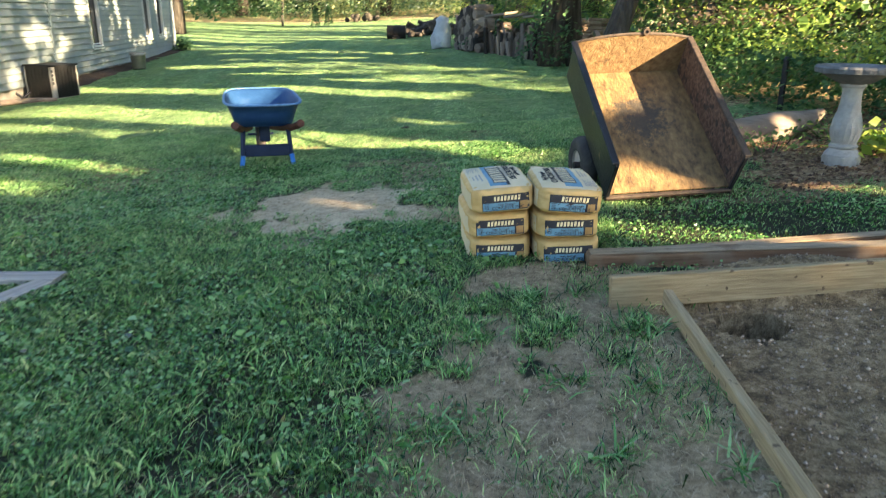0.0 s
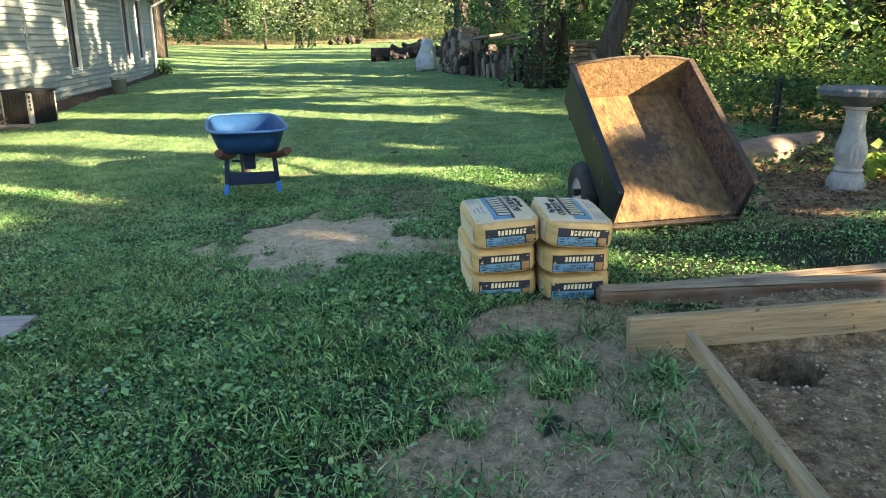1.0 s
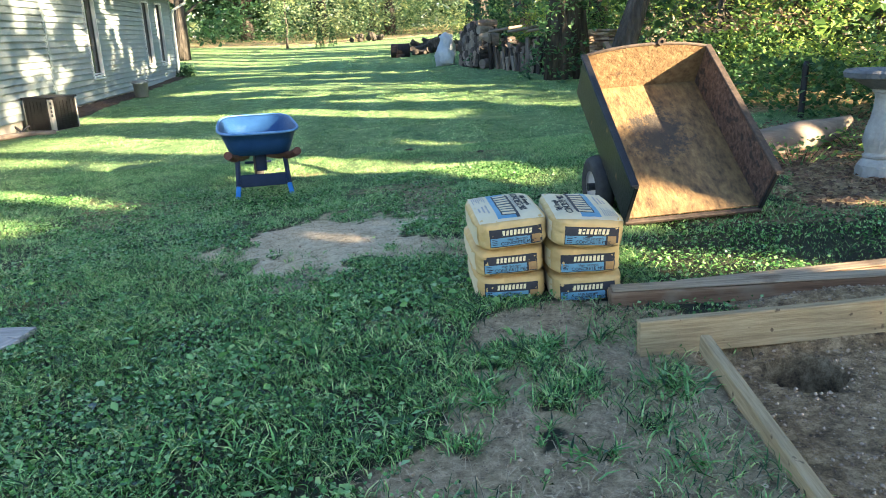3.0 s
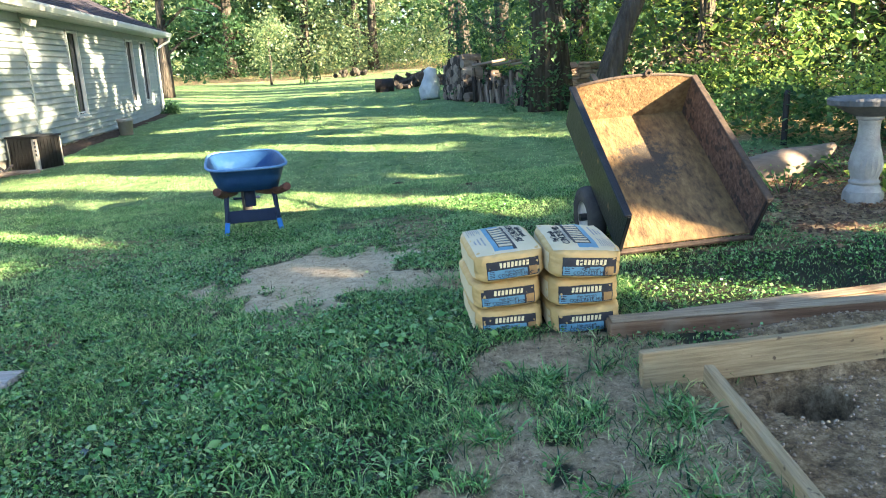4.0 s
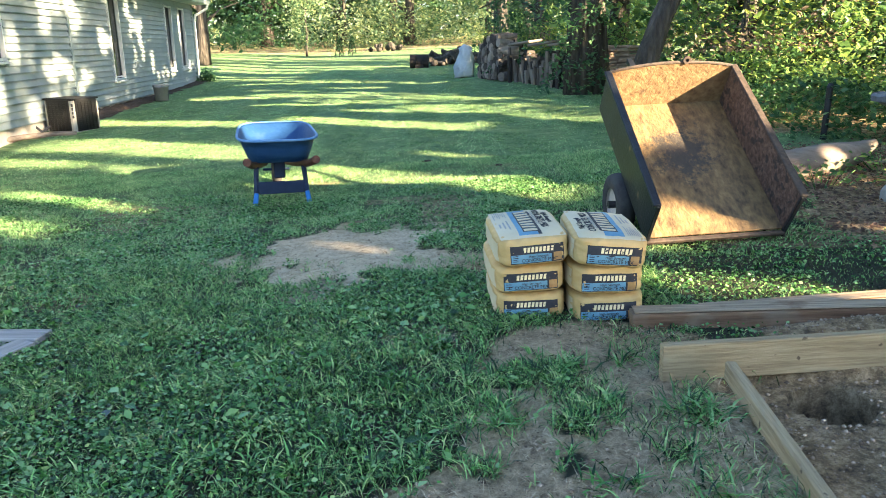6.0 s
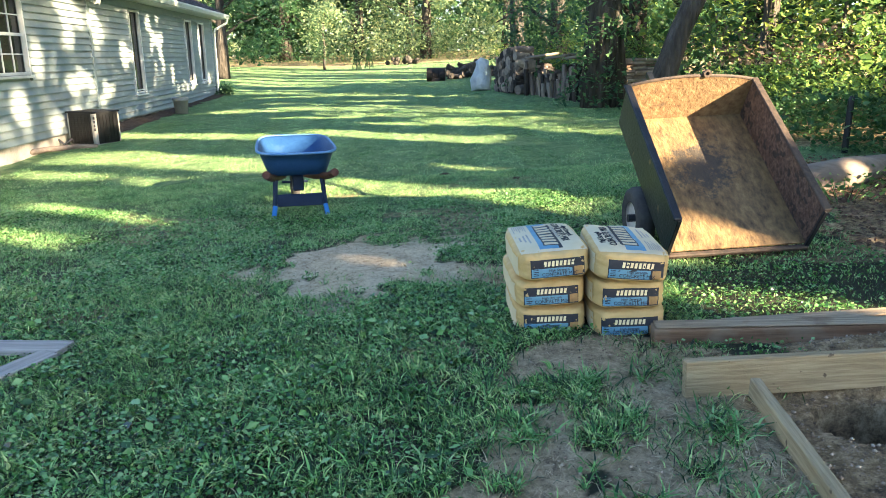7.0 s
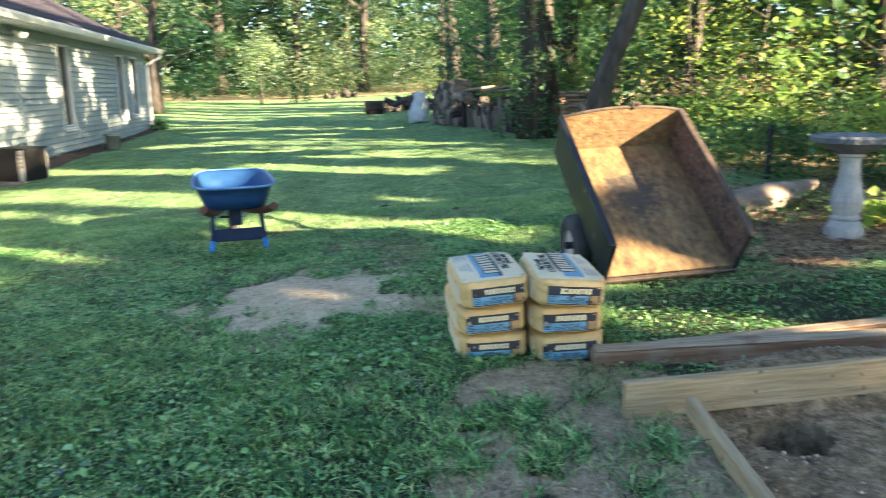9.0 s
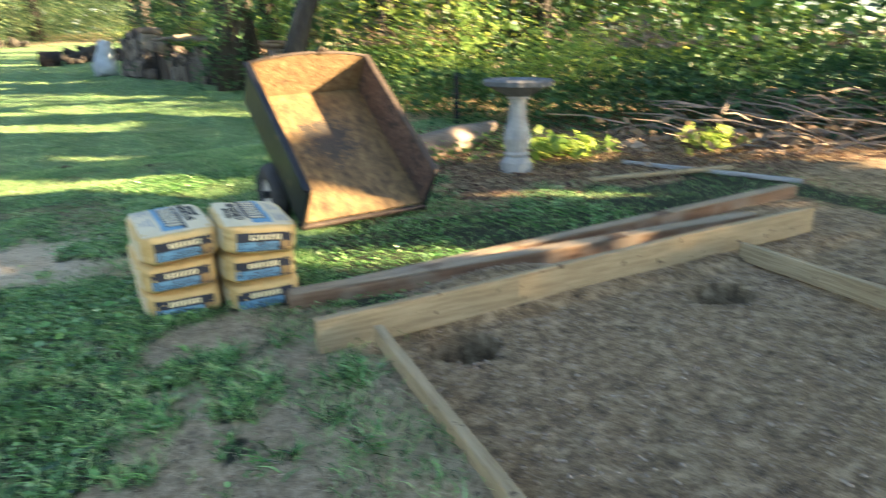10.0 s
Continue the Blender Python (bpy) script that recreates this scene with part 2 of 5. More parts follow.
M_LOG = mat("split_logs", [(0.25, (0.035, 0.03, 0.028)), (0.5, (0.15, 0.125, 0.11)), (0.8, (0.38, 0.32, 0.27))], 6, 0.95, 0, 0.9, 25, (5, 5, 0.6), island=-0.6, depth=0.03)
M_STACK = mat("stacked_slabs", [(0.25, (0.16, 0.11, 0.08)), (0.5, (0.34, 0.25, 0.19)), (0.8, (0.55, 0.46, 0.38))], 6, 0.95, 0, 0.7, 30, island=-0.6)
M_PALELOG = mat("bare_log", [(0.3, (0.15, 0.12, 0.098)), (0.6, (0.24, 0.195, 0.16)), (0.8, (0.32, 0.265, 0.22))], 4, 0.85, 0, 0.5, 30, (0.5, 5, 5), stain=((0.14, 0.11, 0.09), 4, 0.62, 0.06))
M_DRUM = mat("rusty_drum", [(0.3, (0.01, 0.009, 0.009)), (0.7, (0.03, 0.022, 0.02))], 6, 0.8, 0.2, 0.4, 40)
M_PEBBLE = mat("pebbles", [(0.2, (0.14, 0.1, 0.07)), (0.5, (0.31, 0.23, 0.16)), (0.85, (0.5, 0.4, 0.3))], 20, 0.9, 0, 0.4, 60, island=0.7)
M_LITTER = leaf_mat("leaf_litter", [(0.2, (0.045, 0.028, 0.018)), (0.55, (0.14, 0.085, 0.055)), (0.9, (0.36, 0.24, 0.15))], 0.1, 0.85, 2.0)


def ground_mat():
    """Soil with gravel where the turf is worn off; near-black thatch colours in the shade between blades."""
    m = bpy.data.materials.new("ground")
    m.use_nodes = True
    n, l = m.node_tree.nodes, m.node_tree.links
    p, tc = n["Principled BSDF"], n.new("ShaderNodeTexCoord")

    def tex(scale, detail=6, rough=0.65):
        t = n.new("ShaderNodeTexNoise")
        t.inputs["Scale"].default_value, t.inputs["Detail"].default_value, t.inputs["Roughness"].default_value = scale, detail, rough
        l.new(tc.outputs["Object"], t.inputs["Vector"])
        return t.outputs[0]

    soil = ramp(n, [(0.38, (0.06, 0.041, 0.023)), (0.5, (0.32, 0.222, 0.118)), (0.6, (0.64, 0.48, 0.29))])
    l.new(tex(14, 12, 0.85), soil.inputs[0])
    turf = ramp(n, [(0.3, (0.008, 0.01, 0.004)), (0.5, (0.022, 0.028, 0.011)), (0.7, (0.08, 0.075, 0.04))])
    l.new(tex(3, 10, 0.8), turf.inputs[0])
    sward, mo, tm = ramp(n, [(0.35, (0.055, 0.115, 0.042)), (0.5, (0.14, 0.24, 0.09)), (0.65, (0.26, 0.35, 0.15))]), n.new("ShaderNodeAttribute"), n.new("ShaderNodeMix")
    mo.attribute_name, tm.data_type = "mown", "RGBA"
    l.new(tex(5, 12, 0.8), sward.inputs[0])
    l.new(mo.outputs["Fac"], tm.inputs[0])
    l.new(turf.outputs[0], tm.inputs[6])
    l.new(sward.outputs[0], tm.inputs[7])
    at = n.new("ShaderNodeAttribute")
    at.attribute_name = "bare"
    ad, rr = n.new("ShaderNodeMath"), ramp(n, [(0.42, (0, 0, 0)), (0.62, (1, 1, 1))])
    ad.operation = "MULTIPLY_ADD"
    l.new(tex(12, 6), ad.inputs[0])
    ad.inputs[1].default_value = 0.5
    sub = n.new("ShaderNodeMath")
    sub.operation = "SUBTRACT"
    l.new(at.outputs["Fac"], sub.inputs[0])
    sub.inputs[1].default_value = 0.25
    l.new(sub.outputs[0], ad.inputs[2])
    l.new(ad.outputs[0], rr.inputs[0])
    sand, sat, sm = ramp(n, [(0.38, (0.33, 0.26, 0.17)), (0.48, (0.64, 0.54, 0.38)), (0.58, (0.82, 0.73, 0.55))]), n.new("ShaderNodeAttribute"), n.new("ShaderNodeMix")
    sat.attribute_name, sm.data_type = "sand", "RGBA"
    l.new(tex(14, 12, 0.85), sand.inputs[0])
    l.new(sat.outputs["Fac"], sm.inputs[0])
    l.new(soil.outputs[0], sm.inputs[6])
    l.new(sand.outputs[0], sm.inputs[7])
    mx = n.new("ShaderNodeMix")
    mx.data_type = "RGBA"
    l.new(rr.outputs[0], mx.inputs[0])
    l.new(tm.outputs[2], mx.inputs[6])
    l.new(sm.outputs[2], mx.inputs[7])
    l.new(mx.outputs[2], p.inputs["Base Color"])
    b = n.new("ShaderNodeBump")
    b.inputs["Strength"].default_value, b.inputs["Distance"].default_value = 1.0, 0.04
    l.new(tex(38, 10, 0.8), b.inputs["Height"])
    l.new(b.outputs[0], p.inputs["Normal"])
    p.inputs["Roughness"].default_value = 0.95
    return m


M_GROUND = ground_mat()

# ---- builders ----
RNG = np.random.default_rng(7)


def part(name, bm, material, parent=None, label="", smooth=False):
    """Links a bmesh as one mesh object under its thing."""
    me = bpy.data.meshes.new(name)
    bmesh.ops.recalc_face_normals(bm, faces=bm.faces)
    bm.to_mesh(me)
    bm.free()
    me.materials.append(material)
    if smooth:
        for f in me.polygons:
            f.use_smooth = True
    ob = new(name, me)
    ob.parent = parent
    if label:
        ob["label"] = label
    return ob


def thing(name, label, category, m=None, group="", kind=""):
    ob = new(name)
    ob.empty_display_size = 0.1
    if m is not None:
        ob.matrix_world = m
    return tagged(ob, label, category, group, kind)


def box(size, at=(0, 0, 0), turn=(0, 0, 0), bevel=0.004, bm=None, segs=1):
    bm2 = bmesh.new()
    bmesh.ops.create_cube(bm2, size=1, matrix=Matrix.Diagonal((*size, 1)))
    if bevel:
        bmesh.ops.bevel(bm2, geom=bm2.edges[:], offset=bevel, segments=segs, affect="EDGES", profile=0.6)
    bm2.transform(pose(*at, *turn))
    if bm is None:
        return bm2
    me = bpy.data.meshes.new("tmp")
    bm2.to_mesh(me)
    bm2.free()
    bm.from_mesh(me)
    bpy.data.meshes.remove(me)
    return bm


def tube(points, radii, sides=8, cap=True, bm=None):
    """A tapered round bar along points."""
    bm = bm or bmesh.new()
    rings = []
    pts = [Vector(p) for p in points]
    for i, p in enumerate(pts):
        d = (pts[min(i + 1, len(pts) - 1)] - pts[max(i - 1, 0)]).normalized()
        u = d.orthogonal().normalized() if i == 0 else (u - d * u.dot(d)).normalized()
        v = d.cross(u)
        rings.append([bm.verts.new(p + (u * math.cos(a) + v * math.sin(a)) * radii[i]) for a in (2 * math.pi * k / sides for k in range(sides))])
    for a, b in zip(rings, rings[1:]):
        for k in range(sides):
            bm.faces.new((a[k], a[(k + 1) % sides], b[(k + 1) % sides], b[k]))
    if cap:
        bm.faces.new(rings[0][::-1])
        bm.faces.new(rings[-1])
    return bm


def lathe(profile, sides=32, wave=None, cap=True):
    """A turned body; wave(radius, height, angle) may shape the rim."""
    bm = bmesh.new()
    rings = []
    for r, z in profile:
        ring = []
        for k in range(sides):
            a = 2 * math.pi * k / sides
            rr = wave(r, z, a) if wave else r
            ring.append(bm.verts.new((rr * math.cos(a), rr * math.sin(a), z)))
        rings.append(ring)
    for a, b in zip(rings, rings[1:]):
        for k in range(sides):
            bm.faces.new((a[k], a[(k + 1) % sides], b[(k + 1) % sides], b[k]))
    if cap:
        bm.faces.new(rings[0][::-1])
        bm.faces.new(rings[-1])
    return bm


def mesh_np(name, verts, faces, material, parent=None):
    """A mesh from numpy arrays: verts (n, 3) and a list of face arrays (m, k)."""
    me = bpy.data.meshes.new(name)
    me.vertices.add(len(verts))
    me.vertices.foreach_set("co", np.asarray(verts, dtype=np.float32).ravel())
    loops = np.concatenate([f.ravel() for f in faces]).astype(np.int32)
    counts = np.concatenate([np.full(len(f), f.shape[1]) for f in faces])
    me.loops.add(len(loops))
    me.loops.foreach_set("vertex_index", loops)
    me.polygons.add(len(counts))
    me.polygons.foreach_set("loop_start", np.concatenate([[0], np.cumsum(counts)[:-1]]).astype(np.int32))
    me.update(calc_edges=True)
    me.materials.append(material)
    ob = new(name, me)
    ob.parent = parent
    return ob


def vnoise(x, y, seed=0):
    """Smooth value noise in the plane, 0 to 1."""
    x, y = np.asarray(x, float), np.asarray(y, float)
    xi, yi = np.floor(x), np.floor(y)
    fx, fy = x - xi, y - yi
    fx, fy = fx * fx * (3 - 2 * fx), fy * fy * (3 - 2 * fy)

    def h(i, j):
        s = np.sin(i * 127.1 + j * 311.7 + seed * 74.7) * 43758.5453
        return s - np.floor(s)

    return (h(xi, yi) * (1 - fx) + h(xi + 1, yi) * fx) * (1 - fy) + (h(xi, yi + 1) * (1 - fx) + h(xi + 1, yi + 1) * fx) * fy


def lay(x, y):
    """Height of the land: it falls towards the house and rises to the far end."""
    x, y = np.asarray(x, float), np.asarray(y, float)
    z = 0.045 * np.clip(x, -8, 6) + 0.025 * np.maximum(0, y - 9.5) + 0.012 * np.maximum(0, y - 28)
    z = np.where(y > 62, z - 0.037 * (y - 62), z)
    return z - 0.07 * np.exp(-((x + 1.5) / 1.5) ** 2 - ((y - 8) / 2) ** 2)


def land(x, y):
    """The ground's own surface: lay() with bumps, the lowered pad and the soil heaped behind the form board."""
    x, y = np.asarray(x, float), np.asarray(y, float)
    near = (np.abs(x) < 12) & (y > 0) & (y < 32)
    z = lay(x, y) + near * ((vnoise(x * 2, y * 2, 1) - 0.5) * 0.03 + (vnoise(x * 8, y * 8, 2) - 0.5) * 0.014)
    z = z - soft(1.1, 1.22, x) * (1 - soft(3.84, 3.92, y)) * 0.035 * (x < 4.5)
    z = z + 0.05 * soft(0.8, 1.1, x) * (1 - soft(1.1, 1.16, x)) * (1 - soft(3.5, 3.8, y)) * (y > 0)
    return z + 0.1 * np.exp(-((x - 1.85) / 0.42) ** 2 - ((y - 4.14) / 0.14) ** 2)


def gz(x, y):
    return float(lay(x, y))


def soft(a, b, v):
    t = np.clip((v - a) / (b - a), 0, 1)
    return t * t * (3 - 2 * t)


def bare(x, y):
    """How far the turf is worn off, 0 to 1."""
    n = vnoise(x * 2.3, y * 2.3, 3) * 0.45 + vnoise(x * 7, y * 7, 4) * 0.35 + vnoise(x * 19, y * 19, 6) * 0.2
    patch = 1 - soft(0.75, 1.15, np.hypot((x + 0.55) / 0.62, (y - 5.85) / 0.72) + (n - 0.5) * 1.7)
    patch2 = (1 - soft(0.6, 1.2, np.hypot((x - 0.05) / 0.5, (y - 5.45) / 0.28) + (n - 0.5) * 1.8)) * 0.8
    worn = (1 - soft(0.45, 1.2, np.hypot((x - 0.66) / 0.85, (y - 3.0) / 1.6))) * soft(0.235, 0.48, n) * 0.98
    worn2 = (1 - soft(0.6, 1.15, np.hypot((x - 0.75) / 0.55, (y - 4.1) / 0.4))) * soft(0.3, 0.55, n) * 0.9
    pad = soft(1.12, 1.2, x) * (1 - soft(3.84, 3.95, y))
    mound = soft(1.2, 1.6, x) * (1 - soft(4.25, 4.45, y - 0.12 * (x - 1.2))) * (1 - soft(4.2, 4.6, x))
    mulch = soft(2.15, 2.7, x + (n - 0.5) * 0.8) * soft(5.2, 5.9, y + (n - 0.5) * 0.8) * (1 - soft(8.6, 9.6, y))
    east = soft(4.2, 5.2, x)
    woods = soft(2.6, 3.6, x + 0.3 * (20 - y) * 0.18 + n - 0.5) * soft(9.5, 10.5, y)
    speck = soft(0.66, 0.8, vnoise(x * 1.6 + 9, y * 1.6, 8)) * 0.5 * (1 - soft(8, 12, y))
    out = np.maximum.reduce([patch, patch2, worn, worn2, pad, mound, mulch, east, woods, speck])
    return np.clip(out, 0, 1)


# ---- sunlit places: bright strips on the lawn between the shadows of the trees ----
STRIPS = [  # x, y of both ends, half width
    (0.75, 7.45, -1.5, 8.95, 0.5), (-0.15, 7.35, -0.9, 7.85, 0.2), (1.4, 5.78, 0.75, 6.1, 0.12), (-3.0, 9.5, -3.3, 9.7, 0.13), (-2.3, 10.5, -5.8, 12.1, 0.5), (-4.7, 10.2, -5.9, 10.7, 0.25), (-2.7, 7.55, -4.4, 8.4, 0.14),
    (-3.2, 6.8, -4.2, 7.3, 0.16), (0.3, 11.95, -2.8, 13.9, 0.3), (-3.6, 13.6, -6.8, 15.0, 0.3), (-1.6, 18.4, -6.2, 19.2, 0.5),
    (-1.9, 20.0, -5.4, 21.0, 0.25), (-5.0, 24.2, -9.3, 27.5, 0.35), (-2.2, 16.2, -4.2, 16.9, 0.15), (-1.0, 29.0, -5.5, 31.8, 0.6),
    (-6.0, 31.5, -10.5, 34.5, 0.8), (-3.0, 34.5, -8.0, 37.5, 0.8), (-8.0, 37.5, -14.0, 41.0, 0.9), (-2.0, 40.0, -7.0, 43.0, 0.8),
    (-0.4, 5.78, -0.66, 6.0, 0.06), (1.95, 4.66, 1.1, 5.06, 0.14),
    (3.6, 5.3, 2.7, 5.85, 0.07), (0.3, 9.6, -0.3, 10.0, 0.12),
    (3.2, 7.6, 2.6, 8.0, 0.07), (-5.5, 28.2, -9.6, 31.0, 0.35), (-3.2, 22.4, -6.5, 23.6, 0.22)]


def lit(x, y):
    x, y = np.asarray(x, float), np.asarray(y, float)
    n = (vnoise(x * 1.7, y * 1.7, 21) - 0.5) * 0.5 + (vnoise(x * 5, y * 5, 22) - 0.5) * 0.35
    out = np.zeros(x.shape, bool)
    for ax, ay, bx, by, w in STRIPS:
        w = w + 0.04 if w > 0.14 else w + 0.03
        dx, dy = bx - ax, by - ay
        t = np.clip(((x - ax) * dx + (y - ay) * dy) / (dx * dx + dy * dy), 0, 1)
        out |= np.hypot(x - ax - t * dx, y - ay - t * dy) + n * w * 1.2 < w
    far = (y > 26) & (vnoise(x * 0.18 + y * 0.25, y * 0.9 + x * 0.55, 31) > 0.52)
    return out | (far & (np.hypot(x + 1.45, y - 27.7) > 1.8))


HX, HY = -7.275, 15.4                       # a point on the house wall's foot line
HANG = math.degrees(math.atan2(0.1405, 0.99))   # the wall turns this far from the y axis


DAPPLES = [  # along the wall, height, half length, half height
    (-0.95, 2.0, 1.25, 0.5), (0.4, 1.8, 0.5, 0.6), (-0.75, 0.85, 0.9, 0.33), (-3.0, 0.4, 0.9, 0.5), (-1.6, 0.25, 0.9, 0.25), (4.3, 1.65, 0.85, 0.85), (3.6, 0.6, 0.45, 0.4),
    (-2.3, 1.3, 0.3, 0.32), (5.55, 1.0, 0.3, 0.5), (1.95, 1.45, 0.4, 0.3), (7.0, 0.45, 1.2, 0.28), (8.7, 1.7, 0.3, 0.6), (9.9, 0.6, 0.5, 0.4), (0.5, 0.5, 0.4, 0.35), (-5.0, 1.2, 0.8, 0.6), (3.0, 2.6, 0.5, 0.12)]


def wall_open(u, z):
    """Dapples of sun on the house wall: clusters of small round spots."""
    u, z = np.asarray(u, float), np.asarray(z, float)
    near = np.zeros(u.shape)
    for cu, cz, ru, rz in DAPPLES:
        near = np.maximum(near, 1 - np.hypot((u - cu) / ru, (z - cz) / rz) * 0.62)
    return vnoise(u * 4.2 + 3, z * 4.6, 41) * 0.75 + vnoise(u * 1.6, z * 1.7, 42) * 0.25 + 0.62 * near > 0.95


CART_BED = pose(1.266, 5.567, 0.104, 35.6, -2.5, 6.3)
CART_SUN = [(tuple(CART_BED @ Vector(q)), r) for q, r in (((0.1, 0.08, 0.03), 0.17), ((0.22, 0.18, 0.03), 0.12), ((0.42, 0.1, 0.03), 0.1), ((0.56, 0.06, 0.03), 0.08), ((0.12, 0.93, 0.05), 0.17), ((0.15, 1.1, 0.12), 0.27), ((0.3, 1.17, 0.27), 0.25), ((0.86, 0.95, 0.32), 0.1), ((0.86, 0.8, 0.32), 0.1))]
SHAFTS = CART_SUN + [  # gaps in the crowns: where the sun reaches in, and how wide
    ((-1.86, 8.42, 0.5), 0.22), ((2.64, 3.96, 0.24), 0.04), ((2.82, 3.975, 0.24), 0.05), ((3.02, 3.985, 0.26), 0.05), ((1.9, 3.91, 0.18), 0.05), ((2.1, 3.925, 0.14), 0.05), ((2.35, 4.28, 0.2), 0.06), ((2.75, 4.26, 0.22), 0.06), ((2.1, 4.5, 0.17), 0.06),
    ((3.85, 6.8, 0.28), 0.25), ((5.05, 6.25, 0.36), 0.2), ((4.6, 10.6, 1.1), 0.45), ((5.2, 10.6, 1.3), 0.6), ((5.0, 11.0, 1.9), 0.6), ((4.8, 13.0, 2.2), 0.5), ((4.3, 14.0, 2.4), 0.5), ((5.7, 11.0, 1.7), 0.6), ((7.3, 10.0, 1.6), 0.6),
    ((8.1, 8.5, 1.2), 0.5), ((8.9, 8.5, 1.5), 0.5), ((6.2, 9.5, 1.4), 0.4), ((4.8, 12.0, 2.8), 0.55), ((5.6, 12.0, 3.0), 0.6), ((6.6, 11.5, 2.6), 0.6), ((3.9, 13.5, 3.0), 0.5), ((1.7, 19.0, 1.2), 0.35), ((3.5, 18.0, 2.9), 0.6),
    ((2.5, 15.6, 2.6), 0.2), ((3.5, 11.2, 2.0), 0.25), ((-3.5, 48.0, 6.0), 2.6), ((1.0, 43.0, 5.5), 2.2), ((-9.0, 51.0, 5.0), 2.2), ((-8.3, 41.2, 2.6), 1.2), ((-16.0, 40.0, 4.0), 2.0), ((-20.0, 39.5, 6.0), 2.0), ((2.0, 31.0, 4.5), 1.2), ((2.6, 24.0, 4.0), 0.8)]


def in_shaft(c):
    """Leaves that would stand in one of the shafts of sun."""
    c = np.asarray(c)
    hit = np.zeros(len(c), bool)
    s = np.array(SUN)
    for k, (q, r) in enumerate(SHAFTS):
        d = c - np.array(q)
        along = d @ s
        hit |= (np.linalg.norm(d - np.outer(along, s), axis=1) < r) & (along > (0.0 if r < 0.23 or k < len(CART_SUN) else max(0.5, r)))
    return hit


def shades(c):
    """Which of the leaves at c may stay: those whose shadow does not fall on a sunlit strip."""
    c = np.asarray(c)
    free = ~in_shaft(c)
    t = (c[:, 2] - 0.02) / SUN.z
    for _ in range(2):
        gx, gy = c[:, 0] - SUN.x * t, c[:, 1] - SUN.y * t
        t = (c[:, 2] - lay(gx, gy)) / SUN.z
    ok = ~(lit(gx, gy) & (gy < 45) & (gx < 3.4))
    # where the shadow meets the house wall first
    a = radians(HANG)
    out = (gx - HX) * math.cos(a) + (gy - HY) * math.sin(a)
    k = -out / (SUN.x * math.cos(a) + SUN.y * math.sin(a))
    wx, wy, wz = gx + SUN.x * k, gy + SUN.y * k, lay(gx, gy) + SUN.z * k
    u = -(wx - HX) * math.sin(a) + (wy - HY) * math.cos(a)
    on = (out < 0) & (wz < 3.2) & (u > -10) & (u < 10.8)
    return np.where(on, ~wall_open(u, wz), ok) & free


def leaf_mesh(name, c, size, material, parent=None, droop=0.3, aspect=0.55, flat=0.5):
    """Pointed leaves at the centres c, each folded a little along its rib."""
    n = len(c)
    d = RNG.normal(size=(n, 3)) * (1, 1, flat)
    d[:, 2] -= droop
    d /= np.linalg.norm(d, axis=1)[:, None]
    s = np.cross(d, RNG.normal(size=(n, 3)) * (0.6, 0.6, 0.6) + (0, 0, 1))
    s /= np.linalg.norm(s, axis=1)[:, None] + 1e-9
    L = size * RNG.uniform(0.45, 1.5, n)[:, None]
    up = np.cross(s, d)
    v = np.stack([c - d * L * 0.5, c + s * L * aspect * 0.5 + up * L * 0.1, c + d * L * 0.5, c - s * L * aspect * 0.5 + up * L * 0.1], 1).reshape(-1, 3)
    i = np.arange(n)[:, None] * 4
    return mesh_np(name, v, [np.concatenate([i, i + 1, i + 2], 1), np.concatenate([i, i + 2, i + 3], 1)], material, parent)


def clumps(centres, spread, per):
    """per points scattered round each of the centres."""
    c = np.repeat(np.asarray(centres, float), per, 0)
    return c + RNG.normal(size=c.shape) * np.asarray(spread)


def blades(name, x, y, h, w, material, parent=None, bend=0.6, rise=0.0, way=None):
    """Grass blades with a knee and a pointed tip."""
    n = len(x)
    z = land(x, y) + rise
    a, b = RNG.uniform(0, 2 * math.pi, n), RNG.uniform(0, 2 * math.pi, n)
    if way is not None:     # blades of a tuft lean outwards
        a, b = way + a * 0.12, way + math.pi / 2 + (b - math.pi) * 0.2
    lean = h * bend * RNG.uniform(0.3, 1.3, n)
    ux, uy, sx, sy = np.cos(a), np.sin(a), np.cos(b) * w / 2, np.sin(b) * w / 2
    root, o = np.stack([x, y, z - 0.005], 1), np.zeros(n)
    mid = root + np.stack([ux * lean * 0.35, uy * lean * 0.35, h * 0.62], 1)
    tip = root + np.stack([ux * lean, uy * lean, h * RNG.uniform(0.75, 1.0, n)], 1)
    s = np.stack([sx, sy, o], 1)
    v = np.stack([root - s * 0.8, root + s * 0.8, mid + s, mid - s, tip], 1).reshape(-1, 3)
    i = np.arange(n)[:, None] * 5
    return mesh_np(name, v, [np.concatenate([i, i + 1, i + 2, i + 3], 1), np.concatenate([i + 3, i + 2, i + 4], 1)], material, parent)

# ---- ground ----
HOLES = [(1.475, 3.69, 0.13), (2.71, 3.64, 0.135)]


def axis(*spans):
    out = []
    for a, b, s in spans:
        out.append(np.arange(a, b, s))
    return np.concatenate([*out, [spans[-1][1]]])


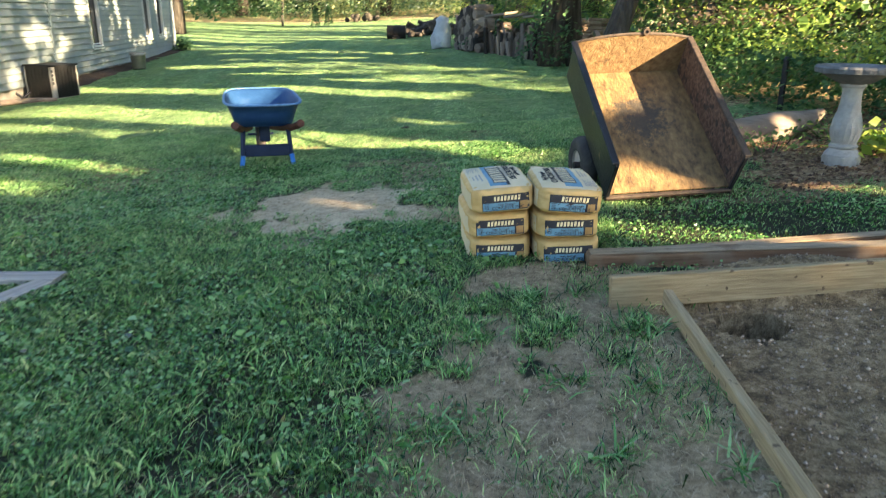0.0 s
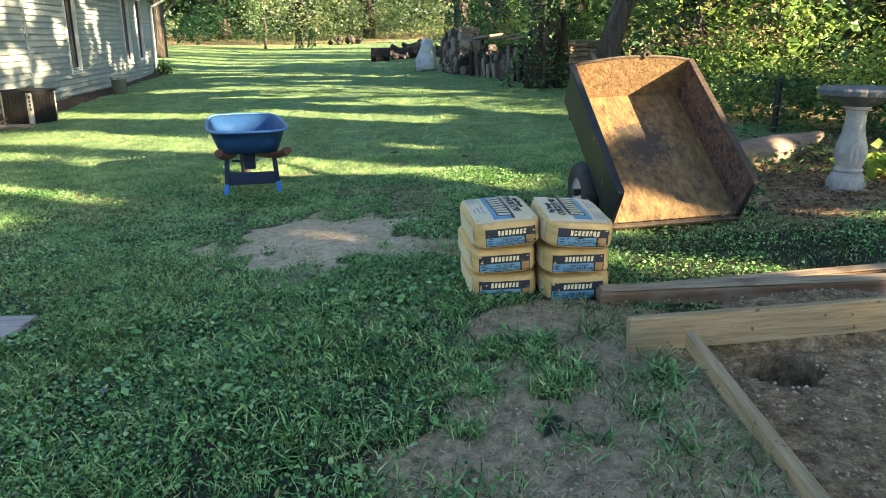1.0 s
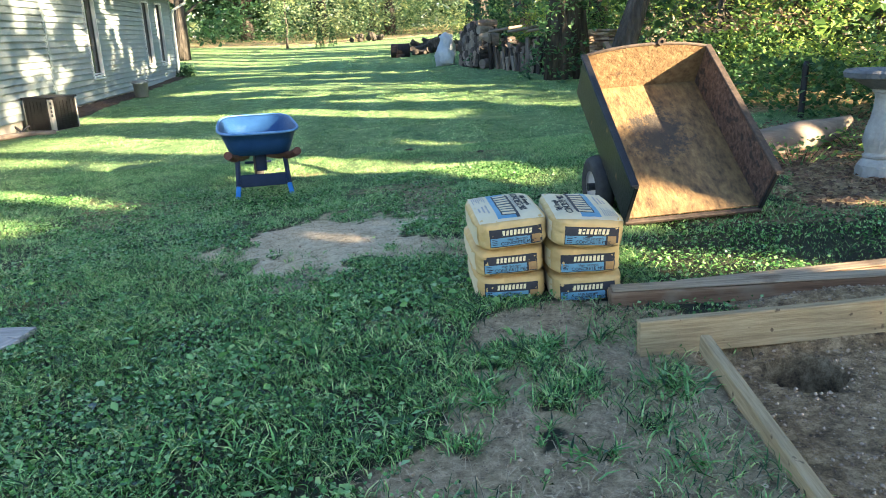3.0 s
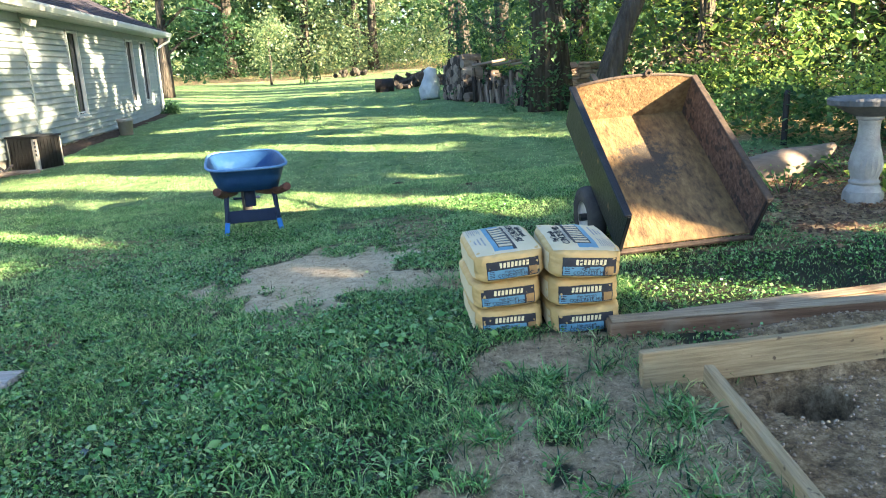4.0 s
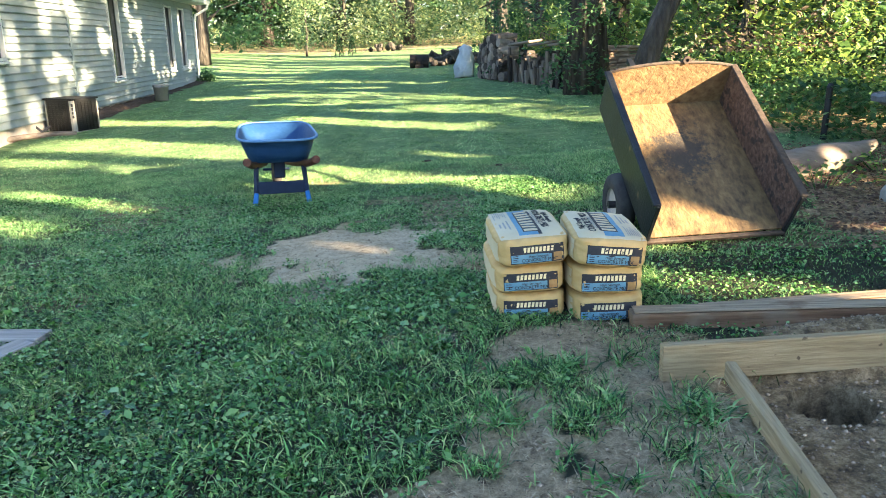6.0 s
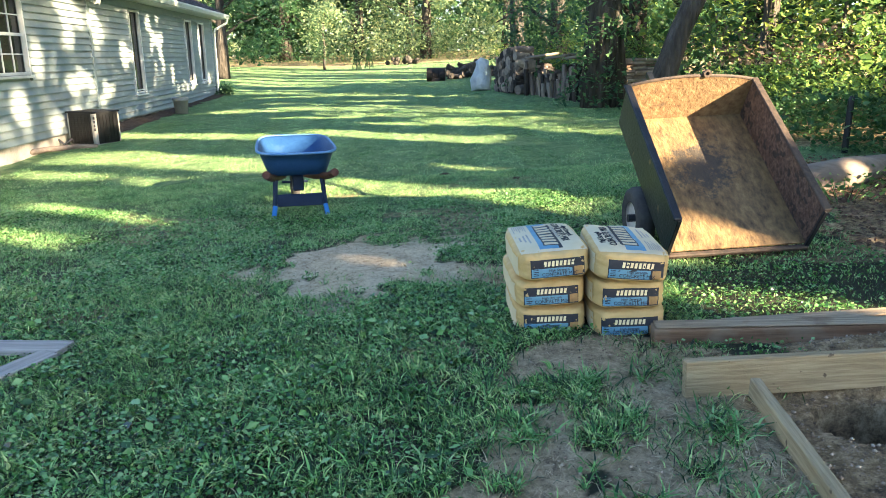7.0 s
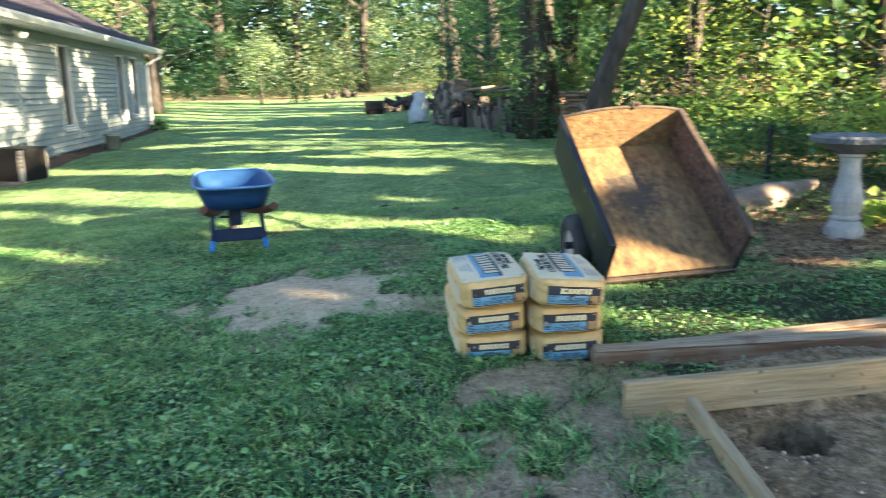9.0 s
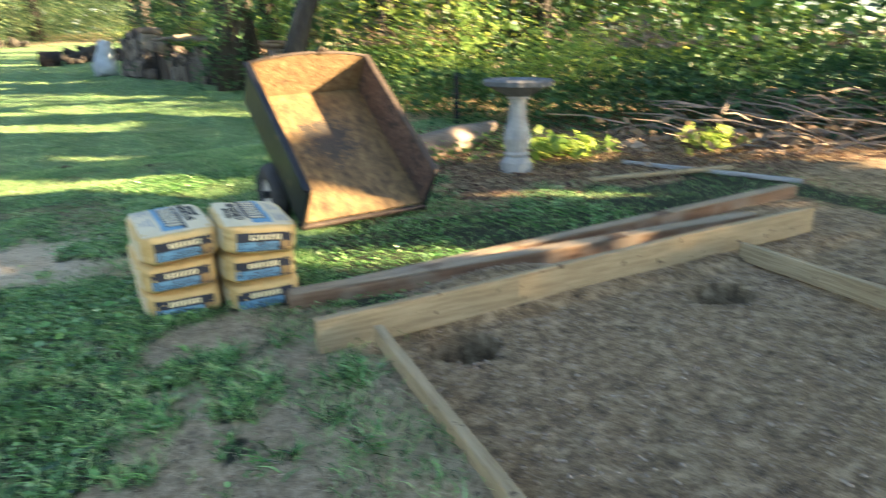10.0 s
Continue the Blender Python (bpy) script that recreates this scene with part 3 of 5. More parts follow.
def build_ground():
    xs = axis((-900, -60, 120), (-60, -10, 5), (-10, -3, 0.3), (-3, 1.1, 0.06), (1.1, 3.1, 0.025), (3.1, 6, 0.07), (6, 14, 0.4), (14, 60, 6), (60, 900, 120))
    ys = axis((-900, -30, 120), (-30, -6, 3), (-6, 1, 0.25), (1, 3.4, 0.06), (3.4, 3.95, 0.025), (3.95, 8, 0.06), (8, 30, 0.3), (30, 70, 2), (70, 1500, 150))
    X, Y = np.meshgrid(xs, ys)
    near = (np.abs(X) < 12) & (Y > -9) & (Y < 32)
    B = np.maximum(bare(X, Y) * near, soft(44, 47, Y + 3 * vnoise(X * 0.3, Y * 0.3, 13)))
    Z = land(X, Y)
    for hx, hy, r in HOLES:
        d = np.hypot(X - hx, Y - hy) + (vnoise(X * 9, Y * 9, 5) - 0.5) * 0.02
        Z -= 0.6 * (1 - soft(r * 0.84, r * 1.06, d))
    idx = np.arange(X.size).reshape(X.shape)
    f = np.stack([idx[:-1, :-1], idx[:-1, 1:], idx[1:, 1:], idx[1:, :-1]], -1).reshape(-1, 4)
    ob = mesh_np("ground", np.stack([X, Y, Z], -1).reshape(-1, 3), [f], M_GROUND)
    at = ob.data.attributes.new("bare", "FLOAT", "POINT")
    at.data.foreach_set("value", B.ravel().astype(np.float32))
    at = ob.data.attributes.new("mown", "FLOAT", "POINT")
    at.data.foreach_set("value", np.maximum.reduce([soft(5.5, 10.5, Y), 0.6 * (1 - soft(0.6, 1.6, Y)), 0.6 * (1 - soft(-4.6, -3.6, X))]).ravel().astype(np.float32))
    n = (vnoise(X * 3, Y * 3, 3) - 0.5) * 0.6
    sandy = (1 - soft(0.9, 1.5, np.hypot((X + 0.5) / 0.75, (Y - 5.8) / 0.8) + n)) + 0.3 * (1 - soft(0.7, 1.3, np.hypot((X - 0.65) / 0.7, (Y - 3.0) / 1.6) + n)) * (X < 1.13)
    at = ob.data.attributes.new("sand", "FLOAT", "POINT")
    at.data.foreach_set("value", np.clip(sandy, 0, 1).ravel().astype(np.float32))
    for p in ob.data.polygons:
        p.use_smooth = True
    tagged(ob, "uneven lawn ground with worn bare soil patches", "ground", kind="structure")


build_ground()

# ---- house ----
HM = pose(HX, HY, 0, 0, 0, HANG)            # wall frame: y along the wall, x out of it
Y0, Y1, ZB, ZE = -10.0, 10.75, 0.0, 2.5
WINS = [(-3.72, -2.7, 1.04, 2.2, "grid"), (2.36, 3.06, 0.5, 2.28, "tall"), (7.2, 7.92, 0.54, 2.28, "tall"), (8.8, 9.5, 0.54, 2.28, "tall")]


def build_house():
    house = thing("house", "single-storey house with pale grey vinyl siding and dark shingle hip roof", "house", HM)
    part("foundation", box((7.96, Y1 - Y0 - 0.04, 0.9), (-4.02, (Y0 + Y1) / 2, ZB - 0.45), bevel=0), M_FOUND, house, "low concrete foundation")
    bm = bmesh.new()
    box((0.12, Y1 - Y0, ZE), (-7.9, (Y0 + Y1) / 2, ZE / 2), bevel=0, bm=bm)
    for y in (Y0 + 0.06, Y1 - 0.06):
        box((7.7, 0.12, ZE), (-4.0, y, ZE / 2), bevel=0, bm=bm)
    # front wall core, cut round the windows
    cuts = sorted({Y0 + 0.13, Y1 - 0.13, *(v for w in WINS for v in w[:2])})
    for a, b in zip(cuts, cuts[1:]):
        w = [w for w in WINS if w[0] <= (a + b) / 2 <= w[1]]
        for z0, z1 in ([(0, w[0][2]), (w[0][3], ZE)] if w else [(0, ZE)]):
            box((0.12, b - a, z1 - z0), (-0.08, (a + b) / 2, (z0 + z1) / 2), bevel=0, bm=bm)
    part("wall", bm, M_SIDING, house)
    # black sheet in place of the dim interior
    part("interior_backing", box((0.02, Y1 - Y0 - 1, ZE - 0.2), (-1.4, (Y0 + Y1) / 2, ZE / 2), bevel=0), M_NAVY, house, "black sheet standing in for the unlit room")
    course = 0.116
    for k in range(int(ZE / course)):
        z0, z1 = k * course, (k + 1) * course
        spans = [(Y0, Y1)]
        for a, b, lo, hi, _ in WINS:
            if z1 > lo - 0.03 and z0 < hi + 0.03:
                spans = [s for p, q in spans for s in ((p, min(q, a - 0.05)), (max(p, b + 0.05), q)) if s[1] > s[0]]
        for p, q in spans:
            bm = bmesh.new()
            prof = [(-0.018, z0), (0.026, z0), (0.029, z0 + 0.014), (-0.008, z1), (-0.018, z1)]
            rings = [[bm.verts.new((x, y, z)) for x, z in prof] for y in (p, q)]
            for i in range(5):
                bm.faces.new((rings[0][i], rings[0][(i + 1) % 5], rings[1][(i + 1) % 5], rings[1][i]))
            bm.faces.new(rings[0])
            bm.faces.new(rings[1][::-1])
            part("siding_board", bm, M_SIDING, house)
    for y in (0.0, Y1 - 0.04):
        part("corner_trim", box((0.04, 0.09, ZE), (0.018, y, ZE / 2), bevel=0.004), M_SIDING, house)
    for a, b, lo, hi, kind in WINS:
        win = part("window", box((0.012, b - a, hi - lo), (-0.06, (a + b) / 2, (lo + hi) / 2), bevel=0), M_PANE, house, "dark window with white frame")
        bm = bmesh.new()
        for y in (a, b):
            box((0.07, 0.042, hi - lo + 0.08), (0.0, y, (lo + hi) / 2), bm=bm)
        for z in (lo, hi):
            box((0.066, b - a, 0.042), (0.0, (a + b) / 2, z), bm=bm)
        part("window_frame", bm, M_WHITE, win)
        mid = (lo + hi) / 2
        if kind == "grid":
            bars = [((0.05, b - a, 0.045), (-0.03, (a + b) / 2, mid))]
            bars += [((0.02, 0.016, hi - lo), (-0.046, a + (b - a) * i / 3, mid)) for i in (1, 2)]
            bars += [((0.018, b - a, 0.016), (-0.046, (a + b) / 2, lo + (hi - lo) * f)) for f in (0.25, 0.75)]
        else:
            bars = [((0.03, 0.02, hi - lo), (-0.04, a + 0.05, mid)), ((0.032, b - a, 0.03), (-0.04, (a + b) / 2, lo + 0.05))]
        for size, at in bars:
            part("glazing_bar", box(size, at, bevel=0), M_WHITE, win)
        part("window_sill", box((0.09, b - a + 0.12, 0.04), (0.015, (a + b) / 2, lo - 0.05)), M_WHITE, win)
    # eaves: soffit, fascia, gutter, downspout
    part("soffit", box((0.42, Y1 - Y0 + 0.7, 0.03), (0.19, (Y0 + Y1) / 2, ZE + 0.005), bevel=0), M_WHITE, house)
    bm = bmesh.new()
    prof = [(0.40, 0.0), (0.40, 0.13), (0.44, 0.13), (0.44, 0.03), (0.5, 0.03), (0.53, 0.09), (0.53, 0.125), (0.545, 0.125), (0.55, 0.08), (0.51, -0.005)]
    rings = [[bm.verts.new((x, y, ZE + z)) for x, z in prof] for y in (Y0 - 0.4, Y1 + 0.4)]
    for i in range(len(prof)):
        j = (i + 1) % len(prof)
        bm.faces.new((rings[0][i], rings[0][j], rings[1][j], rings[1][i]))
    bm.faces.new(rings[0])
    bm.faces.new(rings[1][::-1])
    part("gutter", bm, M_WHITE, house, "white rain gutter along the eaves")
    bm = tube([(0.48, Y1 + 0.3, ZE), (0.46, Y1 + 0.3, ZE - 0.12), (0.1, Y1 + 0.06, ZE - 0.35), (0.07, Y1 + 0.04, ZE - 0.5), (0.07, Y1 + 0.04, 0.1), (0.2, Y1 + 0.04, -0.02)], [0.04] * 6, 6)
    part("downspout", bm, M_WHITE, house)
    # hip roof in shingle rows
    half, rise = 4.45, 2.3
    ym, e = (Y0 + Y1) / 2, 0.45
    rows = 26
    bm = bmesh.new()
    base = [bm.verts.new(p) for p in ((0.45, Y0 - e + 0.02, ZE + 0.1), (0.45, Y1 + e - 0.02, ZE + 0.1), (-8.43, Y1 + e - 0.02, ZE + 0.1), (-8.43, Y0 - e + 0.02, ZE + 0.1))]
    ridge = [bm.verts.new(p) for p in ((-4, Y0 - e + half, ZE + 0.1 + rise), (-4, Y1 + e - half, ZE + 0.1 + rise))]
    for f in ((base[0], base[1], ridge[1], ridge[0]), (base[2], base[3], ridge[0], ridge[1]), (base[1], base[2], ridge[1]), (base[3], base[0], ridge[0]), base[::-1]):
        bm.faces.new(f)
    roof = part("roof", bm, M_SHINGLE, house, "dark shingle hip roof")
    for k in range(rows):
        for side in range(2):
            t0, t1 = k / rows, min(1, (k + 1.12) / rows)
            for tt, lift in ((0, 0.022),):
                xa, xb = 0.47 - half * t0, 0.47 - half * t1
                ya0, ya1 = Y0 - e + half * t0, Y1 + e - half * t0
                yb0, yb1 = Y0 - e + half * t1, Y1 + e - half * t1
                if side:
                    xa, xb = -8.0 - 0.45 + half * t0, -8.0 - 0.45 + half * t1
                za, zb = ZE + 0.13 + rise * t0 + lift, ZE + 0.13 + rise * t1
                q = [(xa, ya0, za), (xa, ya1, za), (xb, yb1, zb), (xb, yb0, zb)]
                bm = bmesh.new()
                bm.faces.new([bm.verts.new(p) for p in q])
                bm.faces.new([bm.verts.new(p) for p in ((xa, ya0, za), (xa, ya1, za), (xa, ya1, za - 0.022), (xa, ya0, za - 0.022))])
                part("shingle_course", bm, M_SHINGLE, roof)
        for end in range(2):
            xa0, xa1 = 0.47 - half * t0, -8.45 + half * t0
            xb0, xb1 = 0.47 - half * t1, -8.45 + half * t1
            ya, yb = (Y1 + e - half * t0, Y1 + e - half * t1) if end else (Y0 - e + half * t0, Y0 - e + half * t1)
            bm = bmesh.new()
            bm.faces.new([bm.verts.new(p) for p in ((xa0, ya, za), (xa1, ya, za), (xb1, yb, zb), (xb0, yb, zb))])
            part("shingle_course", bm, M_SHINGLE, roof)
    # floodlight under the eaves by the corner trim
    lamp = part("floodlight", box((0.06, 0.12, 0.1), (0.06, 0.0, 2.36)), M_ACBODY, house, "twin security floodlight under the eaves")
    for dy in (-0.09, 0.09):
        part("lamp_head", tube([(0.08, dy * 0.7, 2.36), (0.14, dy, 2.34), (0.24, dy * 1.3, 2.3)], [0.03, 0.05, 0.065], 12), M_WHITE, lamp)


build_house()


def build_ac():
    x, y = -6.62, 13.95
    ac = thing("air_conditioner", "grey outdoor air-conditioner with dark grilles on a concrete pad", "air conditioner", pose(x, y, gz(x, y) - 0.1, 0, 0, -16))
    part("pad", box((0.8, 0.8, 0.1), (0, 0, 0.03), bevel=0.01), M_CONCRETE, ac)
    part("cabinet", box((0.6, 0.6, 0.54), (0, 0, 0.36), bevel=0.02), M_ACBODY, ac)
    part("top_cap", box((0.62, 0.62, 0.03), (0, 0, 0.65), bevel=0.01), M_ACGRILLE, ac)
    for a in (0, 90, 180, 270):
        g = part("grille", box((0.012, 0.48, 0.52), (0.307, 0.0, 0.38), bevel=0.003), M_ACGRILLE, ac, "dark coil grille")
        g.matrix_basis = pose(0, 0, 0, 0, 0, a)
        bm = bmesh.new()
        for k in range(14):
            box((0.008, 0.46, 0.006), (0.317, 0.0, 0.14 + k * 0.034), bevel=0, bm=bm)
        for k in range(6):
            box((0.01, 0.006, 0.48), (0.318, -0.19 + k * 0.076, 0.36), bevel=0, bm=bm)
        part("coil_guard", bm, M_ACGRILLE, g)
    bm = bmesh.new()
    for k in range(4):
        box((0.03, 0.028, 0.05), (0.289, -0.289, 0.56 - k * 0.065), (0, 0, -45), bevel=0.004, bm=bm)
    part("name_bars", bm, M_NAVY, ac, "dark lettering bars on the corner post")
    part("hose", tube([(-0.2, -0.33, 0.2), (-0.2, -0.5, 0.12), (-0.42, -0.55, 0.3), (-0.58, -0.5, 0.5), (-0.6, -0.5, 0.75)], [0.022] * 5, 8), M_NAVY, ac)
    part("disconnect_box", box((0.1, 0.16, 0.26), (-0.64, -0.5, 0.86)), M_ACBODY, ac)


build_ac()


def mulch_bed():
    """Dark mulch heaped along the foot of the wall."""
    bm = bmesh.new()
    rows = []
    for i in range(121):
        u = -0.9 + 11.5 * i / 120
        w = 0.38 + 0.2 * noise.noise((u * 0.9, 3, 0)) + 0.1 * noise.noise((u * 4, 7, 0))
        row = []
        for f in (0, 0.3, 0.6, 0.85, 1.0):
            p = HM @ Vector((-0.02 + w * f, u, 0))
            g = gz(p.x, p.y)
            z = g + max(0.03, -0.04 - g) * (1 - f ** 1.6) + 0.04 * noise.noise((u * 5, f * 4, 1)) * (f < 1) - 0.02 * (f == 1)
            row.append(bm.verts.new((p.x, p.y, z)))
        rows.append(row)
    for a, b in zip(rows, rows[1:]):
        for k in range(4):
            bm.faces.new((a[k], a[k + 1], b[k + 1], b[k]))
    tagged(part("mulch_bed", bm, M_MULCH, smooth=True), "dark brown mulch bed along the house wall", "mulch bed", kind="structure")


mulch_bed()


def build_house_clutter():
    x, y = -7.25, 19.3
    b = thing("bucket", "pale grey plastic bucket beside the house wall", "bucket", pose(x, y, gz(x, y)))
    part("pail", lathe([(0.0, 0.0), (0.15, 0.0), (0.18, 0.36), (0.19, 0.36), (0.19, 0.39), (0.17, 0.39), (0.15, 0.04), (0.0, 0.04)], 20), M_ACBODY, b, smooth=True)
    part("rim", lathe([(0.17, 0.33), (0.2, 0.33), (0.2, 0.36), (0.17, 0.36), (0.17, 0.33)], 20, None, False), M_CONCRETE, b)
    x, y = -8.35, 26.0
    s = thing("low_shrub", "small dark green shrub at the house corner", "shrub", pose(x, y, gz(x, y)))
    leaf_mesh("crown", clumps(RNG.normal(size=(14, 3)) * (0.22, 0.2, 0.12) + (0, 0, 0.2), 0.08, 50), 0.09, M_LEAF_DARK, s)
    part("stem", tube([(0, 0, -0.05), (0.02, 0, 0.2)], [0.02, 0.01], 6), M_BARK, s)


build_house_clutter()

# ---- lumber round the dug pad ----


def lumber(name, a, b, wide, thick, material, label, roll=0.0, category="board"):
    """A sawn board from a to b; wide is its upright measure, roll leans it."""
    a, b = Vector(a), Vector(b)
    d = b - a
    ob = part(name, box((d.length, thick, wide), bevel=0.004), material)
    bm = bmesh.new()
    bm.from_mesh(ob.data)
    long_edges = [e for e in bm.edges if e.calc_length() > d.length * 0.5]
    bmesh.ops.subdivide_edges(bm, edges=long_edges, cuts=14)
    for v in bm.verts:
        v.co.z += 0.004 * math.sin(v.co.x * 2.1) + 0.0015 * noise.noise(v.co * 9)
        v.co.y += 0.005 * math.sin(v.co.x * 1.3 + 1) + 0.0015 * noise.noise(v.co * 11)
    bm.to_mesh(ob.data)
    bm.free()
    m = d.to_track_quat("X", "Z").to_matrix().to_4x4()
    ob.matrix_world = Matrix.Translation((a + b) / 2) @ m @ pose(0, 0, 0, roll, 0, 0)
    # a thin sheet makes the brown planks paler tan on top
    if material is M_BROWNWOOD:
        part("weathered_top", box((d.length * 0.992, thick * 0.97, 0.006), (0, 0, wide / 2 + 0.004), bevel=0.002), M_TANTOP, ob, "paler tan top face")
    return tagged(ob, label, category)


lumber("form_board", (0.925, 3.86, 0.113), (3.76, 4.07, 0.235), 0.142, 0.038, M_PINE, "long pale lumber form board on edge beside the dug soil")
lumber("side_board", (1.143, 3.76, 0.131), (1.03, 1.2, 0.131), 0.066, 0.038, M_PINE, "pale lumber side board on edge, meeting the form board")
lumber("side_board", (3.13, 3.93, 0.17), (3.12, 1.2, 0.18), 0.089, 0.038, M_PINE, "pale lumber side board on edge across the dug soil")
lumber("brown_plank", (0.93, 4.38, 0.078), (3.55, 4.275, 0.208), 0.076, 0.09, M_BROWNWOOD, "brown-stained plank lying on the grass beside the form board")
lumber("brown_plank", (1.25, 4.465, 0.062), (4.32, 4.69, 0.232), 0.076, 0.08, M_BROWNWOOD, "brown-stained plank with a pale top, fanned out behind another")
lumber("thin_strip", (3.5, 5.77, 0.19), (4.62, 5.52, 0.235), 0.03, 0.05, M_PINE, "thin pale wood strip lying on the mulch", category="wood strip")
lumber("thin_strip", (4.15, 6.25, 0.205), (4.7, 4.95, 0.215), 0.03, 0.05, M_GREYWOOD, "thin grey wood strip lying under another strip", category="wood strip")
lumber("weathered_frame_plank", (-1.75, 4.47, -0.06), (-2.9, 4.57, -0.11), 0.03, 0.13, M_GREYWOOD, "weathered grey plank half sunk in the grass", category="plank")
lumber("weathered_frame_plank", (-1.79, 4.4, -0.06), (-2.3, 3.15, -0.08), 0.03, 0.11, M_GREYWOOD, "weathered grey plank half sunk in the grass", category="plank")

# ---- bags of concrete mix ----


def text_mesh(words, size, material, parent, m):
    cu = bpy.data.curves.new("lettering", "FONT")
    cu.body, cu.size, cu.align_x, cu.align_y = words, size, "CENTER", "CENTER"
    cu.extrude = 0.0008
    tmp = bpy.data.objects.new("tmp", cu)
    scene.collection.objects.link(tmp)
    me = bpy.data.meshes.new_from_object(tmp.evaluated_get(bpy.context.evaluated_depsgraph_get()))
    bpy.data.objects.remove(tmp)
    me.materials.clear()
    me.materials.append(material)
    ob = new("lettering", me)
    ob.parent, ob.matrix_basis = parent, m
    return ob


BW, BL, BH = 0.33, 0.56, 0.146


def build_bag(m, seed, flip, label):
    bag = thing("concrete_bag", label, "bag", m, group="stack of concrete bags")
    bm = bmesh.new()
    bmesh.ops.create_cube(bm, size=2)
    bmesh.ops.subdivide_edges(bm, edges=bm.edges[:], cuts=21, use_grid_fill=True)
    for v in bm.verts:
        x, y, z = v.co
        k = 8.0
        r = (abs(x) ** k + abs(y) ** k + abs(z) ** k) ** (1 / k)
        p = Vector((x, y, z)) / r
        edge = max(abs(p.x), abs(p.y))
        z2 = p.z * (1.0 - 0.13 * max(0, edge - 0.55) / 0.45) + 0.05 * noise.noise((p.x * 2 + seed, p.y * 2, p.z))
        wr = noise.noise((p.x * 5 + seed * 3, p.y * 6, p.z * 3)) * 0.024 + noise.noise((p.x * 13 + seed, p.y * 16, p.z * 6)) * 0.016
        pinch = 1 - 0.1 * max(0, abs(p.y) - 0.62) / 0.38          # the ends are gathered in
        z2 += 0.05 * max(0, -p.z) * (abs(p.x) > 0.8) + 0.035 * noise.noise((p.x * 9 + seed, p.y * 4, p.z * 2))
        v.co = (p.x * (1 + wr) * pinch * BW / 2, BL / 2 + p.y * (1 + wr) * BL / 2, BH / 2 + z2 * BH / 2)
    body = part("sack", bm, M_BAG, bag, smooth=True)
    # printed panels hug the sack
    from mathutils.bvhtree import BVHTree
    bvh = BVHTree.FromPolygons([v.co[:] for v in body.data.vertices], [p.vertices[:] for p in body.data.polygons])

    def panel(name, x0, x1, y0, y1, material, lift, nx=8, ny=6, label="", skew=0.0):
        pb = bmesh.new()
        g = []
        for j in range(ny + 1):
            row = []
            for i in range(nx + 1):
                x = x0 + (x1 - x0) * i / nx + skew * j / ny
                y = y0 + (y1 - y0) * j / ny
                if name.startswith("end"):
                    h = bvh.ray_cast(Vector((x, -0.3, y)), Vector((0, 1, 0)))[0]
                    row.append(pb.verts.new((h or Vector((x, 0.02, y))) - Vector((0, lift, 0))))
                elif name.startswith("side"):
                    h = bvh.ray_cast(Vector((-0.5, x, y)), Vector((1, 0, 0)))[0]
                    row.append(pb.verts.new((h or Vector((-BW * 0.4, x, y))) - Vector((lift, 0, 0))))
                else:
                    h = bvh.ray_cast(Vector((x, y, 0.4)), Vector((0, 0, -1)))[0]
                    row.append(pb.verts.new((h or Vector((x, y, BH * 0.9))) + Vector((0, 0, lift))))
            g.append(row)
        for j in range(ny):
            for i in range(nx):
                pb.faces.new((g[j][i], g[j][i + 1], g[j + 1][i + 1], g[j + 1][i]))
        return part(name, pb, material, bag, label, smooth=True)

    def wrap(words, size, at, turn):
        """Lettering that follows the sack's top, or its end where turn is None."""
        m = pose(*at, 90, 0, 0) if turn is None else pose(*at, 0, 0, turn)
        ob = text_mesh(words, size, M_NAVY, bag, Matrix())
        for v in ob.data.vertices:
            q = m @ v.co
            if turn is None:
                h = bvh.ray_cast(Vector((q.x, -0.3, q.z)), Vector((0, 1, 0)))[0]
                v.co = (q.x, (h.y if h else q.y) - 0.007 + (q.y - at[1]), q.z)
            else:
                h = bvh.ray_cast(Vector((q.x, q.y, 0.4)), Vector((0, 0, -1)))[0]
                v.co = (q.x, q.y, (h.z if h else q.z) + 0.0045 + (q.z - at[2]))

    dx = 0.012 * math.sin(seed * 5)
    panel("side_print", 0.06, BL - 0.06, 0.03, 0.115, M_BAGTOP, 0.0025, 12, 5, "pale printed side face")
    panel("end_band", -0.118 + dx, 0.122 + dx * 0.5, 0.026, 0.108, M_NAVY, 0.003, 10, 6, label="black printed end band")
    panel("end_blue_field", -0.115 + dx, 0.07, 0.03, 0.068, M_SKYBLUE, 0.0048, label="pale blue printed field")
    for k in range(8):
        panel("end_name_bar", -0.062 + dx + 0.0172 * k, -0.0505 + dx + 0.0172 * k, 0.077, 0.1, M_YELLOW, 0.0052, 2, 2, skew=0.003)
    panel("end_code", 0.078, 0.115, 0.032, 0.07, M_BROWNPRINT, 0.005, label="brown printed code block")
    for k in range(4):
        panel("end_small_print", -0.108 + dx, -0.085 + dx, 0.038 + 0.008 * k, 0.041 + 0.008 * k, M_NAVY, 0.006, 2, 1)
    wrap("CONCRETE MIX", 0.021, (0.005 + dx, 0, 0.041), None)
    wrap("High Strength", 0.016, (0.005 + dx, 0, 0.058), None)
